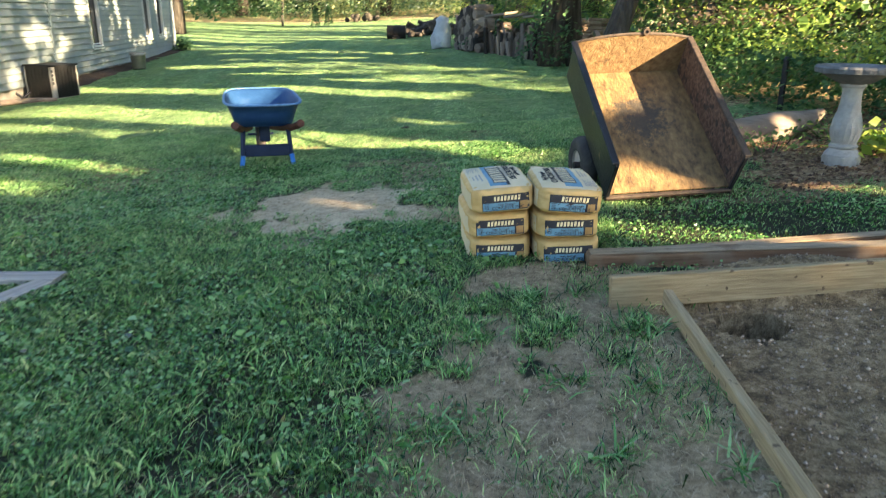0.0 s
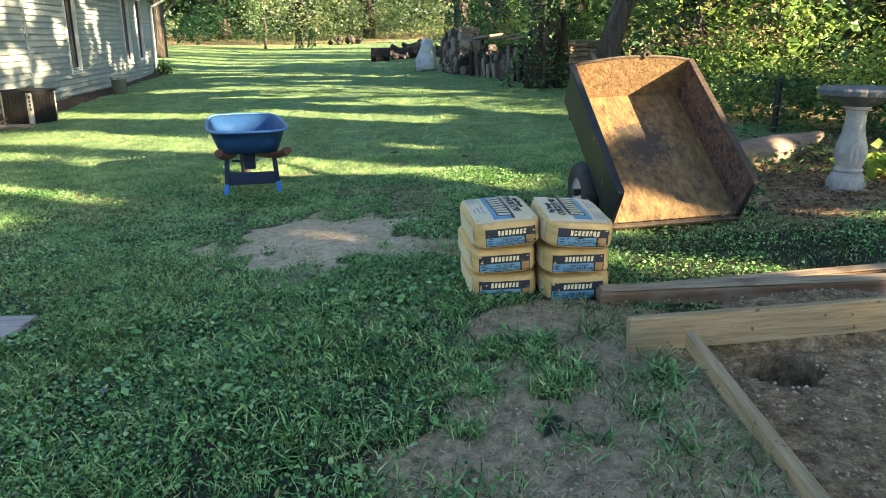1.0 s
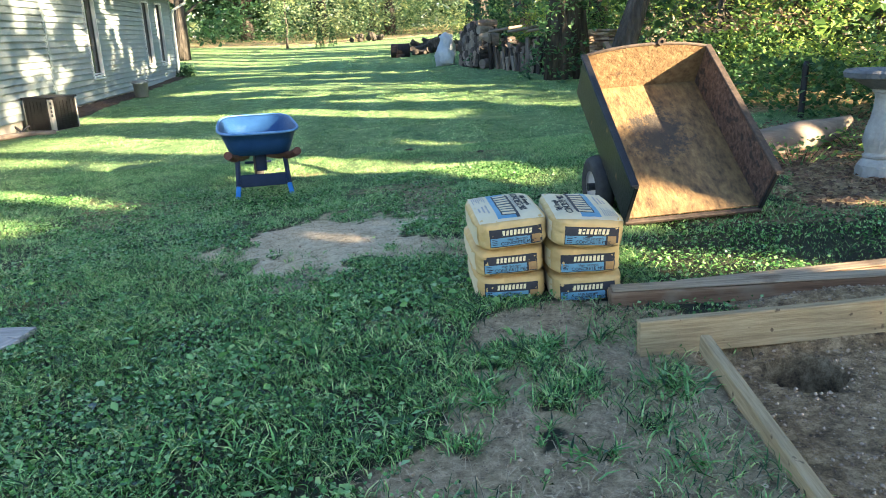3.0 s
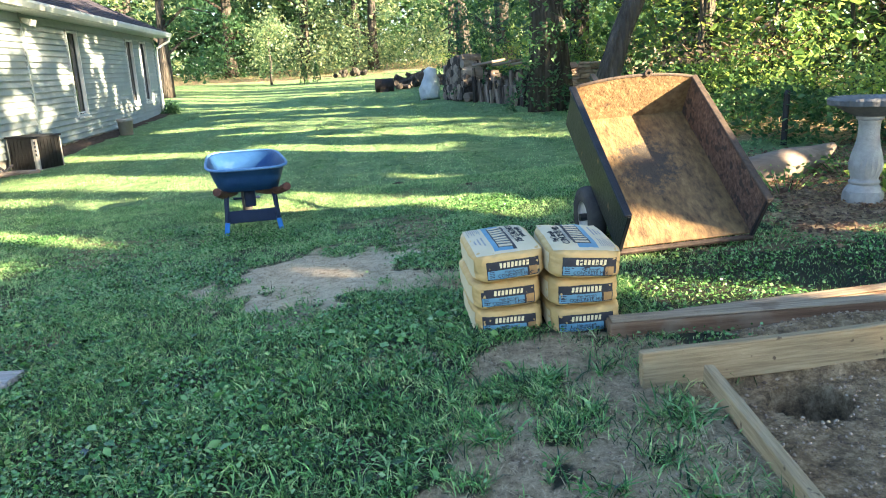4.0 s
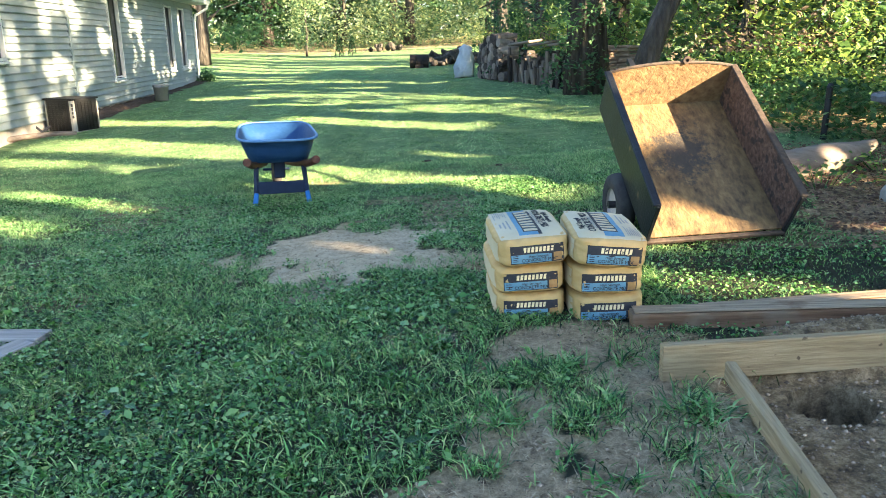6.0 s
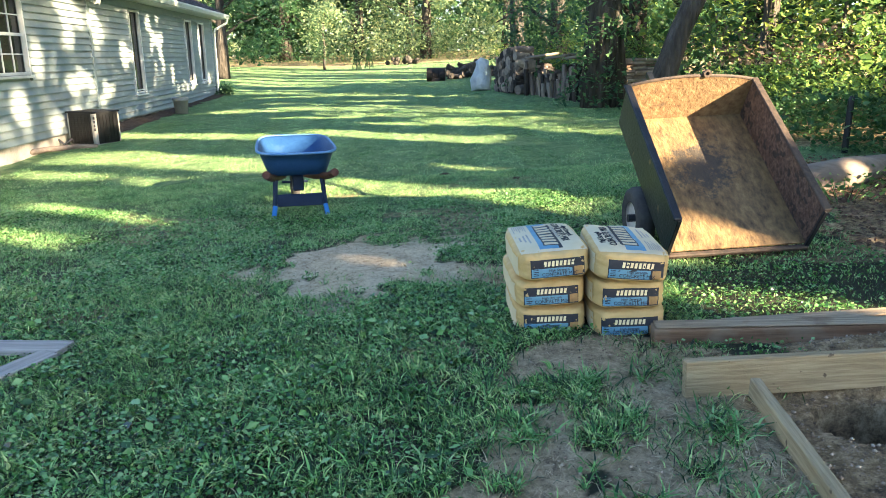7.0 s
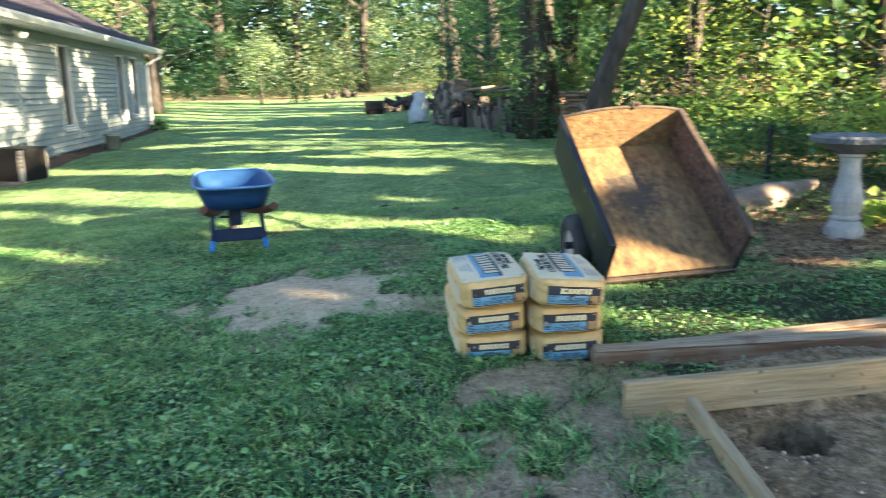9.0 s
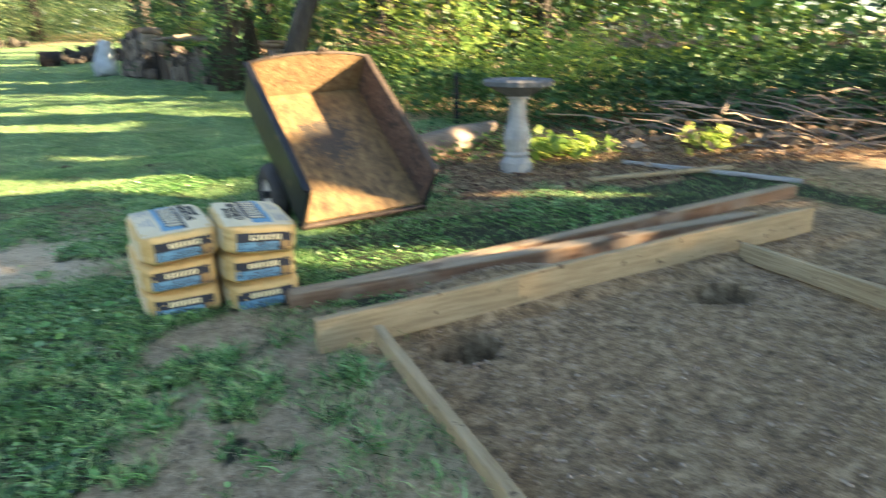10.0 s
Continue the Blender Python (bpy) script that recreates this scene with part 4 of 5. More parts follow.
    if flip is not None:
        s = -1 if flip else 1
        panel("top_print", -0.145, 0.145, 0.025, BL - 0.025, M_BAGTOP, 0.0022, 10, 14, "pale printed top face")

        def across(name, x0, x1, y0, y1, material, lift, nx, ny, label=""):
            """A panel laid out for one way up, turned about for the other."""
            if s < 0:
                x0, x1, y0, y1 = -x1, -x0, BL - y1, BL - y0
            panel(name, x0, x1, y0, y1, material, lift, nx, ny, label)

        across("blue_stripe", -0.028, 0.058, 0.05, 0.51, M_SKYBLUE, 0.0034, 5, 14, "pale blue stripe")
        across("black_stripe", -0.044, -0.028, 0.12, 0.51, M_NAVY, 0.0036, 2, 12, "black stripe")
        for k in range(8):
            y0 = 0.105 + 0.047 * k
            across("name_shadow", -0.04, 0.036, y0 - 0.003, y0 + 0.041, M_NAVY, 0.0044, 3, 3)
            across("name_block", -0.032, 0.03, y0 + 0.005, y0 + 0.033, M_BAGTOP, 0.0054, 3, 3, "pale block of the printed name")
        turn = 90 * s
        wrap("CONCRETE MIX", 0.047, (-0.073 * s, BL / 2 - 0.02 * s, 0), turn)
        wrap("High Strength", 0.036, (-0.112 * s, BL / 2 - 0.04 * s, 0), turn)
        for k in range(7):
            across("small_print", 0.075 + 0.009 * k, 0.079 + 0.009 * k, 0.07, 0.2 - 0.025 * (k % 3), M_GREYPRINT, 0.0036, 1, 6)
        for k in range(3):
            across("picture_mark", 0.08 + 0.018 * k, 0.088 + 0.018 * k, 0.26 + 0.015 * k, 0.42 - 0.03 * k, M_GREYPRINT, 0.0036, 1, 6)
        for k in range(2):
            across("small_print", -0.056 + 0.006 * k, -0.053 + 0.006 * k, 0.14, 0.36, M_GREYPRINT, 0.004, 1, 8)
    return bag


LAB = "yellow paper bag of concrete mix with printed end"
zb = 0.015
for k, (x, y, z, rz, tilt) in enumerate([(0.515, 4.5, 0.01, 4, -1.5), (0.508, 4.48, 0.148, 5, -3.0), (0.52, 4.44, 0.288, 5, -4.5)]):
    build_bag(pose(x, y, z, 0, tilt, rz), k + 1, True if k == 2 else None, LAB + (", topmost" if k == 2 else ""))
for k, (x, y, z, rz, tilt) in enumerate([(0.855, 4.44, 0.022, 1, -2.5), (0.842, 4.43, 0.16, 2, -1.0), (0.832, 4.38, 0.297, 0.5, 3.0)]):
    build_bag(pose(x, y, z, 0, tilt, rz), k + 11, False if k == 2 else None, LAB + (", topmost" if k == 2 else ""))

# ---- tipped cart ----


def build_cart():
    W, L, H, t = 0.855, 1.185, 0.311, 0.012
    cart = thing("dump_cart", "black steel garden dump cart tipped up, rusty inside", "cart", pose(1.266, 5.567, 0.104, 35.6, -2.5, 6.3))
    part("bed_floor", box((W - 0.03, L - 0.02, t), (W / 2, L / 2, 0.02), bevel=0.002), M_RUST, cart, "rusty scratched bed floor")

    def side(x, name, inner):
        bm = bmesh.new()
        s = 1 if x < W / 2 else -1
        prof = [(0, 0), (L, 0), (L, H), (0, H)]
        for dx in (0, t * s):
            [bm.verts.new((x + dx, y, z)) for y, z in prof]
        v = list(bm.verts)
        for i in range(4):
            j = (i + 1) % 4
            bm.faces.new((v[i], v[j], v[4 + j], v[4 + i]))
        bm.faces.new(v[:4])
        bm.faces.new(v[4:][::-1])
        ob = part(name, bm, M_STEEL, cart)
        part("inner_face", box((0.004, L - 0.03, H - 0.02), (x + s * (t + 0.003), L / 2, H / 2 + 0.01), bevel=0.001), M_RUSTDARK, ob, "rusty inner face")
        part("rolled_rim", box((0.048, L + 0.01, 0.02), (x + s * 0.002, L / 2, H + 0.004), bevel=0.006), M_STEEL if s > 0 else M_EDGE, ob)
        part("rear_lip", box((0.026, 0.022, H), (x + s * 0.01, 0.0, H / 2), bevel=0.004), M_STEEL, ob)
        return ob

    side(0, "left_side", True)
    side(W, "right_side", True)
    # front panel with an arched top
    bm = bmesh.new()
    n = 14
    low, top = [], []
    for y in (L, L - t):
        low.append([bm.verts.new((t + (W - 2 * t) * i / n, y, 0.0)) for i in range(n + 1)])
        top.append([bm.verts.new((t + (W - 2 * t) * i / n, y, H + 0.052 * math.sin(math.pi * i / n) ** 0.8)) for i in range(n + 1)])
    for i in range(n):
        bm.faces.new((low[0][i], low[0][i + 1], top[0][i + 1], top[0][i]))
        bm.faces.new((low[1][i], top[1][i], top[1][i + 1], low[1][i + 1]))
        bm.faces.new((top[0][i], top[0][i + 1], top[1][i + 1], top[1][i]))
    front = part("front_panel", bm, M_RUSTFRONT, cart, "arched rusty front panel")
    part("front_rim", tube([(t + (W - 2 * t) * i / n, L - 0.004, H + 0.004 + 0.052 * math.sin(math.pi * i / n) ** 0.8) for i in range(n + 1)], [0.011] * (n + 1), 8), M_EDGE, front, "worn rim of the front panel")
    part("latch_ring", lathe([(0.012, -0.008), (0.026, -0.008), (0.026, 0.008), (0.012, 0.008), (0.012, -0.008)], 14, None, False), M_EDGE, cart).matrix_basis = pose(W * 0.6, L - 0.01, H + 0.075, 70, 0, 0)
    part("latch_tab", box((0.05, 0.02, 0.05), (W * 0.6, L + 0.002, H + 0.05), bevel=0.006), M_STEEL, cart)
    part("rear_sill", box((W, 0.03, 0.03), (W / 2, -0.005, 0.0), bevel=0.006), M_EDGE, cart)
    part("tongue_bar", tube([(W / 2, 0.5, -0.07), (W / 2, 1.1, -0.1), (W / 2, 1.9, -0.16)], [0.028] * 3, 4), M_STEEL, cart)
    part("axle", tube([(-0.06, 0.5, -0.22), (W + 0.06, 0.5, -0.22)], [0.016] * 2, 10), M_STEEL, cart)
    part("axle_bracket", box((0.5, 0.06, 0.23), (W / 2, 0.5, -0.11)), M_STEEL, cart)
    for x in (0.01, W - 0.01):
        prof = [(0.105, -0.05), (0.16, -0.062), (0.19, -0.05), (0.202, -0.025), (0.205, 0.0), (0.202, 0.025), (0.19, 0.05), (0.16, 0.062), (0.105, 0.05)]
        w = part("wheel", lathe([(0.02, -0.02), (0.11, -0.03), (0.125, -0.052), (0.13, -0.052), (0.13, 0.052), (0.125, 0.052), (0.11, 0.03), (0.02, 0.02)], 24), M_RIM, cart, "rust-spotted pale wheel rim", smooth=False)
        w.matrix_basis = pose(x, 0.5, -0.222, 0, 90, 0)
        part("tyre", lathe(prof, 32, lambda r, z, a: r - (0.005 if r > 0.195 and int(a * 16 / math.pi) % 2 else 0), False), M_TYRE, w, "black rubber tyre", smooth=True)
        part("hub", tube([(0, 0, -0.07), (0, 0, 0.07)], [0.026, 0.022], 10), M_STEEL, w)


build_cart()

# ---- wheelbarrow ----


def build_wheelbarrow():
    x, y = -1.43, 7.7
    wb = thing("wheelbarrow", "blue wheelbarrow with red-brown wooden handles on the grass", "wheelbarrow", pose(x, y, gz(x, y) - 0.04, 0, 0, 17))
    # tray: rounded shell, lower and narrower at the bottom
    n = 36

    def ring(hw, y0, y1, z0, z1, k=4.5):
        out = []
        for i in range(n):
            a = 2 * math.pi * i / n
            c, s = math.cos(a), math.sin(a)
            r = (abs(c) ** k + abs(s) ** k) ** (-1 / k)
            yy = (y0 + y1) / 2 + s * r * (y1 - y0) / 2
            f = (yy - y0) / (y1 - y0)
            out.append((c * r * hw * (1.0 - 0.1 * f), yy, z0 + (z1 - z0) * f))
        return out

    bm = bmesh.new()
    levels = [ring(0.02, 0.28, 0.3, 0.415, 0.415), ring(0.22, 0.1, 0.56, 0.405, 0.415), ring(0.26, 0.05, 0.64, 0.42, 0.44), ring(0.305, -0.005, 0.84, 0.52, 0.56), ring(0.33, -0.05, 0.94, 0.6, 0.655),
              ring(0.36, -0.075, 0.97, 0.615, 0.67), ring(0.362, -0.078, 0.973, 0.6, 0.655), ring(0.345, -0.06, 0.95, 0.6, 0.655), ring(0.315, -0.017, 0.855, 0.515, 0.555), ring(0.27, 0.04, 0.65, 0.405, 0.425), ring(0.02, 0.28, 0.3, 0.395, 0.395)]
    rows = [[bm.verts.new(p) for p in r] for r in levels]
    for a, b in zip(rows, rows[1:]):
        for i in range(n):
            bm.faces.new((a[i], a[(i + 1) % n], b[(i + 1) % n], b[i]))
    tray = part("tray", bm, M_BLUE, wb, "blue steel tray", smooth=True)
    # the rim's highlight is painted: a paler blue than the tray
    rim = ring(0.362, -0.078, 0.973, 0.61, 0.665)
    part("rim", tube([*rim, rim[0]], [0.012] * (n + 1), 8, False), M_BLUERIM, tray, "rolled blue rim, paler for its highlight", smooth=True)
    for s in (-1, 1):
        h = part("handle", tube([(s * 0.1, 0.85, 0.28), (s * 0.17, 0.3, 0.35), (s * 0.235, -0.1, 0.41), (s * 0.265, -0.34, 0.46)], [0.024, 0.03, 0.032, 0.03], 10), M_HANDLE, wb, "red-brown wooden handle")
        part("grip", tube([(s * 0.257, -0.27, 0.447), (s * 0.28, -0.42, 0.488)], [0.033, 0.034], 10), M_HANDLE, h)
        leg = part("leg", tube([(s * 0.21, 0.2, 0.385), (s * 0.205, 0.02, 0.37), (s * 0.225, -0.02, 0.1)], [0.022, 0.024, 0.022], 6), M_NAVYSTEEL, wb)
        part("foot", box((0.042, 0.05, 0.2), (s * 0.235, -0.03, 0.055), (0, -s * 9, 0), bevel=0.008), M_BLUEFOOT, leg, "bright blue foot")
    part("cross_brace", box((0.4, 0.02, 0.11), (0, 0.0, 0.19), bevel=0.006), M_NAVYSTEEL, wb, "dark blue cross brace plate")
    part("tray_riser", box((0.1, 0.16, 0.16), (0.0, 0.25, 0.32), bevel=0.01), M_NAVYSTEEL, wb)
    w = part("wheel", lathe([(0.03, -0.03), (0.12, -0.03), (0.14, -0.045), (0.185, -0.04), (0.2, 0.0), (0.185, 0.04), (0.14, 0.045), (0.12, 0.03), (0.03, 0.03)], 28), M_TYRE, wb, "black rubber wheel", smooth=True)
    w.matrix_basis = pose(0, 0.95, 0.2, 0, 90, 0)
    part("axle", tube([(-0.13, 0.95, 0.2), (0.13, 0.95, 0.2)], [0.012] * 2, 8), M_NAVYSTEEL, wb)


build_wheelbarrow()

# ---- birdbath and log ----


def build_birdbath():
    x, y = 3.27, 6.5
    bb = thing("birdbath", "pale cast concrete birdbath with a grey scalloped bowl", "birdbath", pose(x, y, gz(x, y) - 0.02))
    prof = [(0.0, 0.0), (0.135, 0.0), (0.135, 0.085), (0.128, 0.095), (0.128, 0.1), (0.105, 0.135), (0.09, 0.15), (0.1, 0.155), (0.102, 0.17), (0.09, 0.18), (0.088, 0.19), (0.108, 0.25), (0.113, 0.29), (0.1, 0.36), (0.08, 0.43), (0.07, 0.5), (0.068, 0.57), (0.075, 0.6), (0.09, 0.61), (0.09, 0.63), (0.0, 0.63)]

    def flute(r, z, a):
        if 0.2 < z < 0.34:
            return r - 0.006 * abs(math.sin(a * 9))
        if z < 0.09 and r > 0.1:
            return r * (0.94 / max(abs(math.cos((a + math.pi / 8) % (math.pi / 4) - math.pi / 8)), 0.9))
        return r

    part("pedestal", lathe(prof, 72, flute), M_CONCRETE, bb, "fluted pale concrete pedestal", smooth=False)

    def scallop(r, z, a):
        return r * (1 + 0.035 * abs(math.cos(a * 9))) if r > 0.2 else r

    part("bowl", lathe([(0.0, 0.625), (0.1, 0.63), (0.16, 0.66), (0.225, 0.7), (0.268, 0.71), (0.276, 0.745), (0.262, 0.762), (0.2, 0.725), (0.0, 0.7)], 108, scallop), M_BOWL, bb, "weathered grey scalloped bowl")


build_birdbath()


def build_log():
    bm = tube([(2.45, 7.35, 0.2), (2.9, 7.5, 0.23), (3.3, 7.68, 0.26), (3.62, 7.84, 0.3), (3.8, 7.9, 0.37)], [0.13, 0.145, 0.14, 0.1, 0.035], 16)
    for v in bm.verts:
        v.co += Vector((0.012, 0.012, 0.016)) * noise.noise(v.co * 4)
    ob = part("log", bm, M_PALELOG, smooth=True)
    tagged(ob, "barkless pale fallen log behind the cart", "log")


build_log()

# ---- woods ----


def trunk_line(x, y, h, lean, bends=6, wob=0.12):
    z = gz(x, y) - 0.1
    return [Vector((x + lean[0] * (k / bends) ** 1.2 + wob * math.sin(k * 1.7 + x) * k / bends, y + lean[1] * k / bends + wob * math.cos(k * 2.1 + y) * k / bends, z + h * k / bends)) for k in range(bends + 1)]


def build_tree(x, y, h, r, material, label, lean=(0, 0), low=2.2, spread=2.6, limbs=9, per=420, size=0.16, name="tree", tight=0.5):
    """Trunk, limbs and a crown of leaf clumps round the limbs."""
    t = thing(name, label, "tree", group="trees of the wood")
    line = trunk_line(x, y, h, lean)
    rad = [r * 1.15, *(r * (1 - 0.13 * k) for k in range(1, 7))]
    bm = tube(line, rad, 18)
    for v in bm.verts:
        v.co += Vector((1, 1, 0)) * r * 0.22 * noise.noise((v.co.x * 5 / max(r, 0.1) * 0.25, v.co.y * 1.5, v.co.z * 0.8))
    part("trunk", bm, M_BARK, t, smooth=True)
    tips = []
    for k in range(limbs):
        f = max(0.12, (low + (h - low) * (k + 0.4) / limbs) / h)
        i = min(5, int(f * 6))
        o = line[i].lerp(line[i + 1], f * 6 - i)
        a = k * 2.4 + x
        ln = spread * RNG.uniform(0.6, 1.1)
        mid = o + Vector((math.cos(a) * ln * 0.5, math.sin(a) * ln * 0.5, ln * 0.3))
        end = o + Vector((math.cos(a) * ln, math.sin(a) * ln, ln * RNG.uniform(0.05, 0.5)))
        part("limb", tube([o, mid, end], [r * 0.3, r * 0.18, r * 0.06], 6), M_BARK, t)
        for q in (mid, end, mid.lerp(end, 0.5), o.lerp(mid, 0.7)):
            for _ in range(3):
                tips.append(q + Vector(RNG.normal(size=3) * tight))
    c = clumps(tips, (0.32, 0.32, 0.26), max(8, per * limbs // len(tips)))
    c = c[shades(c)]
    leaf_mesh("crown", c, size, material, t)
    return t


DEC = "leafy green deciduous tree at the edge of the wood"
# the ivy-clad trunk beside the woodpile and the leaning one
build_tree(2.56, 16.0, 12, 0.41, M_LEAF, "tall thick-trunked tree with ivy at its foot beside the woodpile", (-0.5, 0.3), 2.6, 3.2, 11, 1100, 0.11)
build_tree(2.25, 11.2, 9, 0.16, M_LEAF, "leaning dark-barked tree behind the cart", (4.2, 0.3), 2.0, 2.4, 9, 1100, 0.09)
# crowns in M_LEAF_LIGHT carry sunlight in their leaf colour
for x, y, h, r, m, lean in [(4.6, 13.5, 9, 0.13, M_LEAF_LIGHT, (0.4, 0)), (6.4, 11.2, 8, 0.1, M_LEAF_LIGHT, (-0.3, 0.2)), (7.9, 14.0, 10, 0.2, M_LEAF_LIGHT, (0.3, 0.3)), (5.8, 17.5, 11, 0.22, M_LEAF, (-0.4, 0)),
                            (3.9, 20.0, 11, 0.25, M_LEAF_DARK, (0.2, 0)), (2.6, 25.0, 11, 0.28, M_LEAF_DARK, (-0.6, 0)), (1.6, 31.0, 12, 0.3, M_LEAF, (-0.8, 0)), (9.8, 10.5, 9, 0.16, M_LEAF, (0, 0.2)),
                            (11.0, 13.0, 10, 0.2, M_LEAF_LIGHT, (0, 0)), (9.0, 18.5, 11, 0.2, M_LEAF, (0.2, 0)), 
                            (6.0, 24.0, 12, 0.25, M_LEAF, (0, 0)), (3.4, 39.0, 12, 0.28, M_FARLEAF, (-2.2, -0.4)), (12.5, 20.0, 12, 0.25, M_LEAF, (0, 0))]:
    build_tree(x, y, h, r, m, DEC, lean, 0.7 if y < 15 else 1.2, 2.5, 9, 1000 if y < 15 else 700, 0.08 if y < 15 else 0.13)
# far end of the lawn
FAR = "tall leafy tree far behind the lawn"
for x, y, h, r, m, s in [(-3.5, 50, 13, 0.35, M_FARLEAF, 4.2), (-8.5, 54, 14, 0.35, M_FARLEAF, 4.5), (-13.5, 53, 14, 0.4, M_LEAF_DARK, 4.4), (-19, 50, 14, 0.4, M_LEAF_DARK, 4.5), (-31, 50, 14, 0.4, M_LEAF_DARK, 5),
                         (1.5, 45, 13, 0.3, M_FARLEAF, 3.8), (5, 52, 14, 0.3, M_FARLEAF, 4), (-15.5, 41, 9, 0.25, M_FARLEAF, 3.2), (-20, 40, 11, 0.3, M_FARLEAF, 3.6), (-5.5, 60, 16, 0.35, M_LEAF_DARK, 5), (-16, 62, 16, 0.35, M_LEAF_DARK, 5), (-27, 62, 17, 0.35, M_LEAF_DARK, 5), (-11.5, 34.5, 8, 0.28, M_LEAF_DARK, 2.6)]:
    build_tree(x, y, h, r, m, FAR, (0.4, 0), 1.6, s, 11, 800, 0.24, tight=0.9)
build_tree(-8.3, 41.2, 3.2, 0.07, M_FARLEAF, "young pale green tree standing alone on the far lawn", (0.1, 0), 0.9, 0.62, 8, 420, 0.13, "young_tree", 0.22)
for x, y in ((-6.15, 38.8), (-5.6, 39.4)):
    t = thing("young_cedar", "small dark conical cedar on the far lawn", "tree", pose(x, y, gz(x, y)), "young cedars")
    zz = RNG.uniform(0.05, 1.0, 500)
    rr = 0.22 * (1 - zz / 1.05) + 0.02
    aa = RNG.uniform(0, 6.28, 500)
    leaf_mesh("crown", np.stack([rr * np.cos(aa), rr * np.sin(aa), zz], 1), 0.08, M_LEAF_DARK, t, droop=-0.6)
    part("trunk", tube([(0, 0, -0.05), (0, 0, 0.6)], [0.02, 0.006], 6), M_BARK, t)


def edge_x(y):
    return np.interp(y, [2, 5, 7, 9, 12, 16, 22, 34, 45], [9.5, 7.6, 5.6, 4.4, 3.5, 3.2, 1.8, 0.4, -0.5])


def canopy():
    """Added leaf screen, mostly unseen, beside and behind the viewpoint; it shades the lawn and the house."""
    n = 190000
    px, py = RNG.uniform(-8.6, 5.5, n), 1 + 45 * RNG.uniform(size=n) ** 1.8
    keep = ~lit(px, py) & (px > HX - 0.142 * (py - HY)) & (px < np.where(py < 6.5, 6, edge_x(py)))
    px, py = px[keep], py[keep]
    behind = np.random.default_rng(12)
    px, py = np.concatenate([px, behind.uniform(-8.6, 5.5, 26000)]), np.concatenate([py, behind.uniform(-5, 1, 26000)])
    c0 = np.stack([px, py, lay(px, py)], 1)
    wu, wz = RNG.uniform(-6, 10.75, 30000), RNG.uniform(-0.1, 3.1, 30000)
    open_ = wall_open(wu, wz)
    wu, wz = wu[~open_], wz[~open_]
    w = np.array([HM @ Vector((0.03, u, z)) for u, z in zip(wu, wz)])
    c0 = np.concatenate([c0, w])
    # towards the sun, to where the ray goes into the wood
    t = np.zeros(len(c0))
    for _ in range(120):
        t = np.where(c0[:, 0] + SUN.x * t < edge_x(c0[:, 1] + SUN.y * t) + 0.3, t + 0.2, t)
    t = t + RNG.uniform(0.0, 3.0, len(c0)) + 1.5 * vnoise(c0[:, 1] * 0.3, c0[:, 0] * 0.3, 9)
    c = c0 + t[:, None] * np.array(SUN)
    # low in the wood's edge the crowns are thin
    c = c[(c[:, 2] > lay(c[:, 0], c[:, 1]) + 2.7) | (RNG.uniform(size=len(c)) < 0.22)]
    return c[~in_shaft(c)]


# leaves set along the sun's rays to block it, with trunks added
CAN = canopy()
sh = thing("shade_leaf_screen", "leaf screen with trunks, added mostly out of view to shade the lawn", "trees", kind="stuff")
leaf_mesh("crown", CAN, 0.15, M_LEAF, sh, aspect=0.8)
for y in range(-26, 22, 2):
    x = 17.5 - 0.28 * y + 1.5 * math.sin(y)
    line = np.array([p[:] for p in trunk_line(x, y, 9, (0.3, 0.2), 24)])
    if shades(line).mean() > 0.97:
        part("trunk", tube(trunk_line(x, y, 9, (0.3, 0.2)), [0.3, 0.24, 0.2, 0.16, 0.12, 0.08, 0.04], 8), M_BARK, sh)


def undergrowth():
    u = tagged(new("undergrowth"), "dense green undergrowth along the wood's edge", "undergrowth", kind="stuff")
    n = 1500
    y = 5 + 30 * RNG.uniform(size=n) ** 1.5
    off = RNG.exponential(1.6, n)
    x = edge_x(y) + off
    hmax = 0.4 + 0.4 * np.minimum(off, 3) + vnoise(x, y, 51) * 0.7
    z = lay(x, y) + hmax * RNG.uniform(0.05, 1, n)
    c = clumps(np.stack([x, y, z], 1), (0.2, 0.2, 0.15), 66)
    c[:, 2] = np.maximum(c[:, 2], lay(c[:, 0], c[:, 1]) + 0.02)
    dry = vnoise(c[:, 0] * 0.9, c[:, 1] * 0.5, 53) + 0.35 * (c[:, 2] > 1.1) > 1.13
    ok = shades(c) & ~((c[:, 0] < 4.5) & (c[:, 1] > 12.5) & (c[:, 1] < 18))
    # shade coloured into the low leaves, sun into the pale upper ones
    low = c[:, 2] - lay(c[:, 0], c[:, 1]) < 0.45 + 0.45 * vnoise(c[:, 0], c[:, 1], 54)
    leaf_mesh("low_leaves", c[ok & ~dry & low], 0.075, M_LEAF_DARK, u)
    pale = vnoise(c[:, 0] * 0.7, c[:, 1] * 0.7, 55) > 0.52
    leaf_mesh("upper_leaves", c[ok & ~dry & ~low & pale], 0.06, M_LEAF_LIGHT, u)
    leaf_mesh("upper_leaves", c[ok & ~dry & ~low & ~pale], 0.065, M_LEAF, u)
    leaf_mesh("dry_leaves", c[ok & dry], 0.08, M_DRY, u)
    # tall back layer that closes the wood, its deep shade put into dark leaves
    n = 2600
    y = RNG.uniform(14, 48, n)
    x = edge_x(y) + RNG.uniform(2.5, 11, n)
    z = lay(x, y) + 9 * RNG.uniform(size=n)
    c = clumps(np.stack([x, y, z], 1), 0.4, 14)
    c = c[shades(c)]
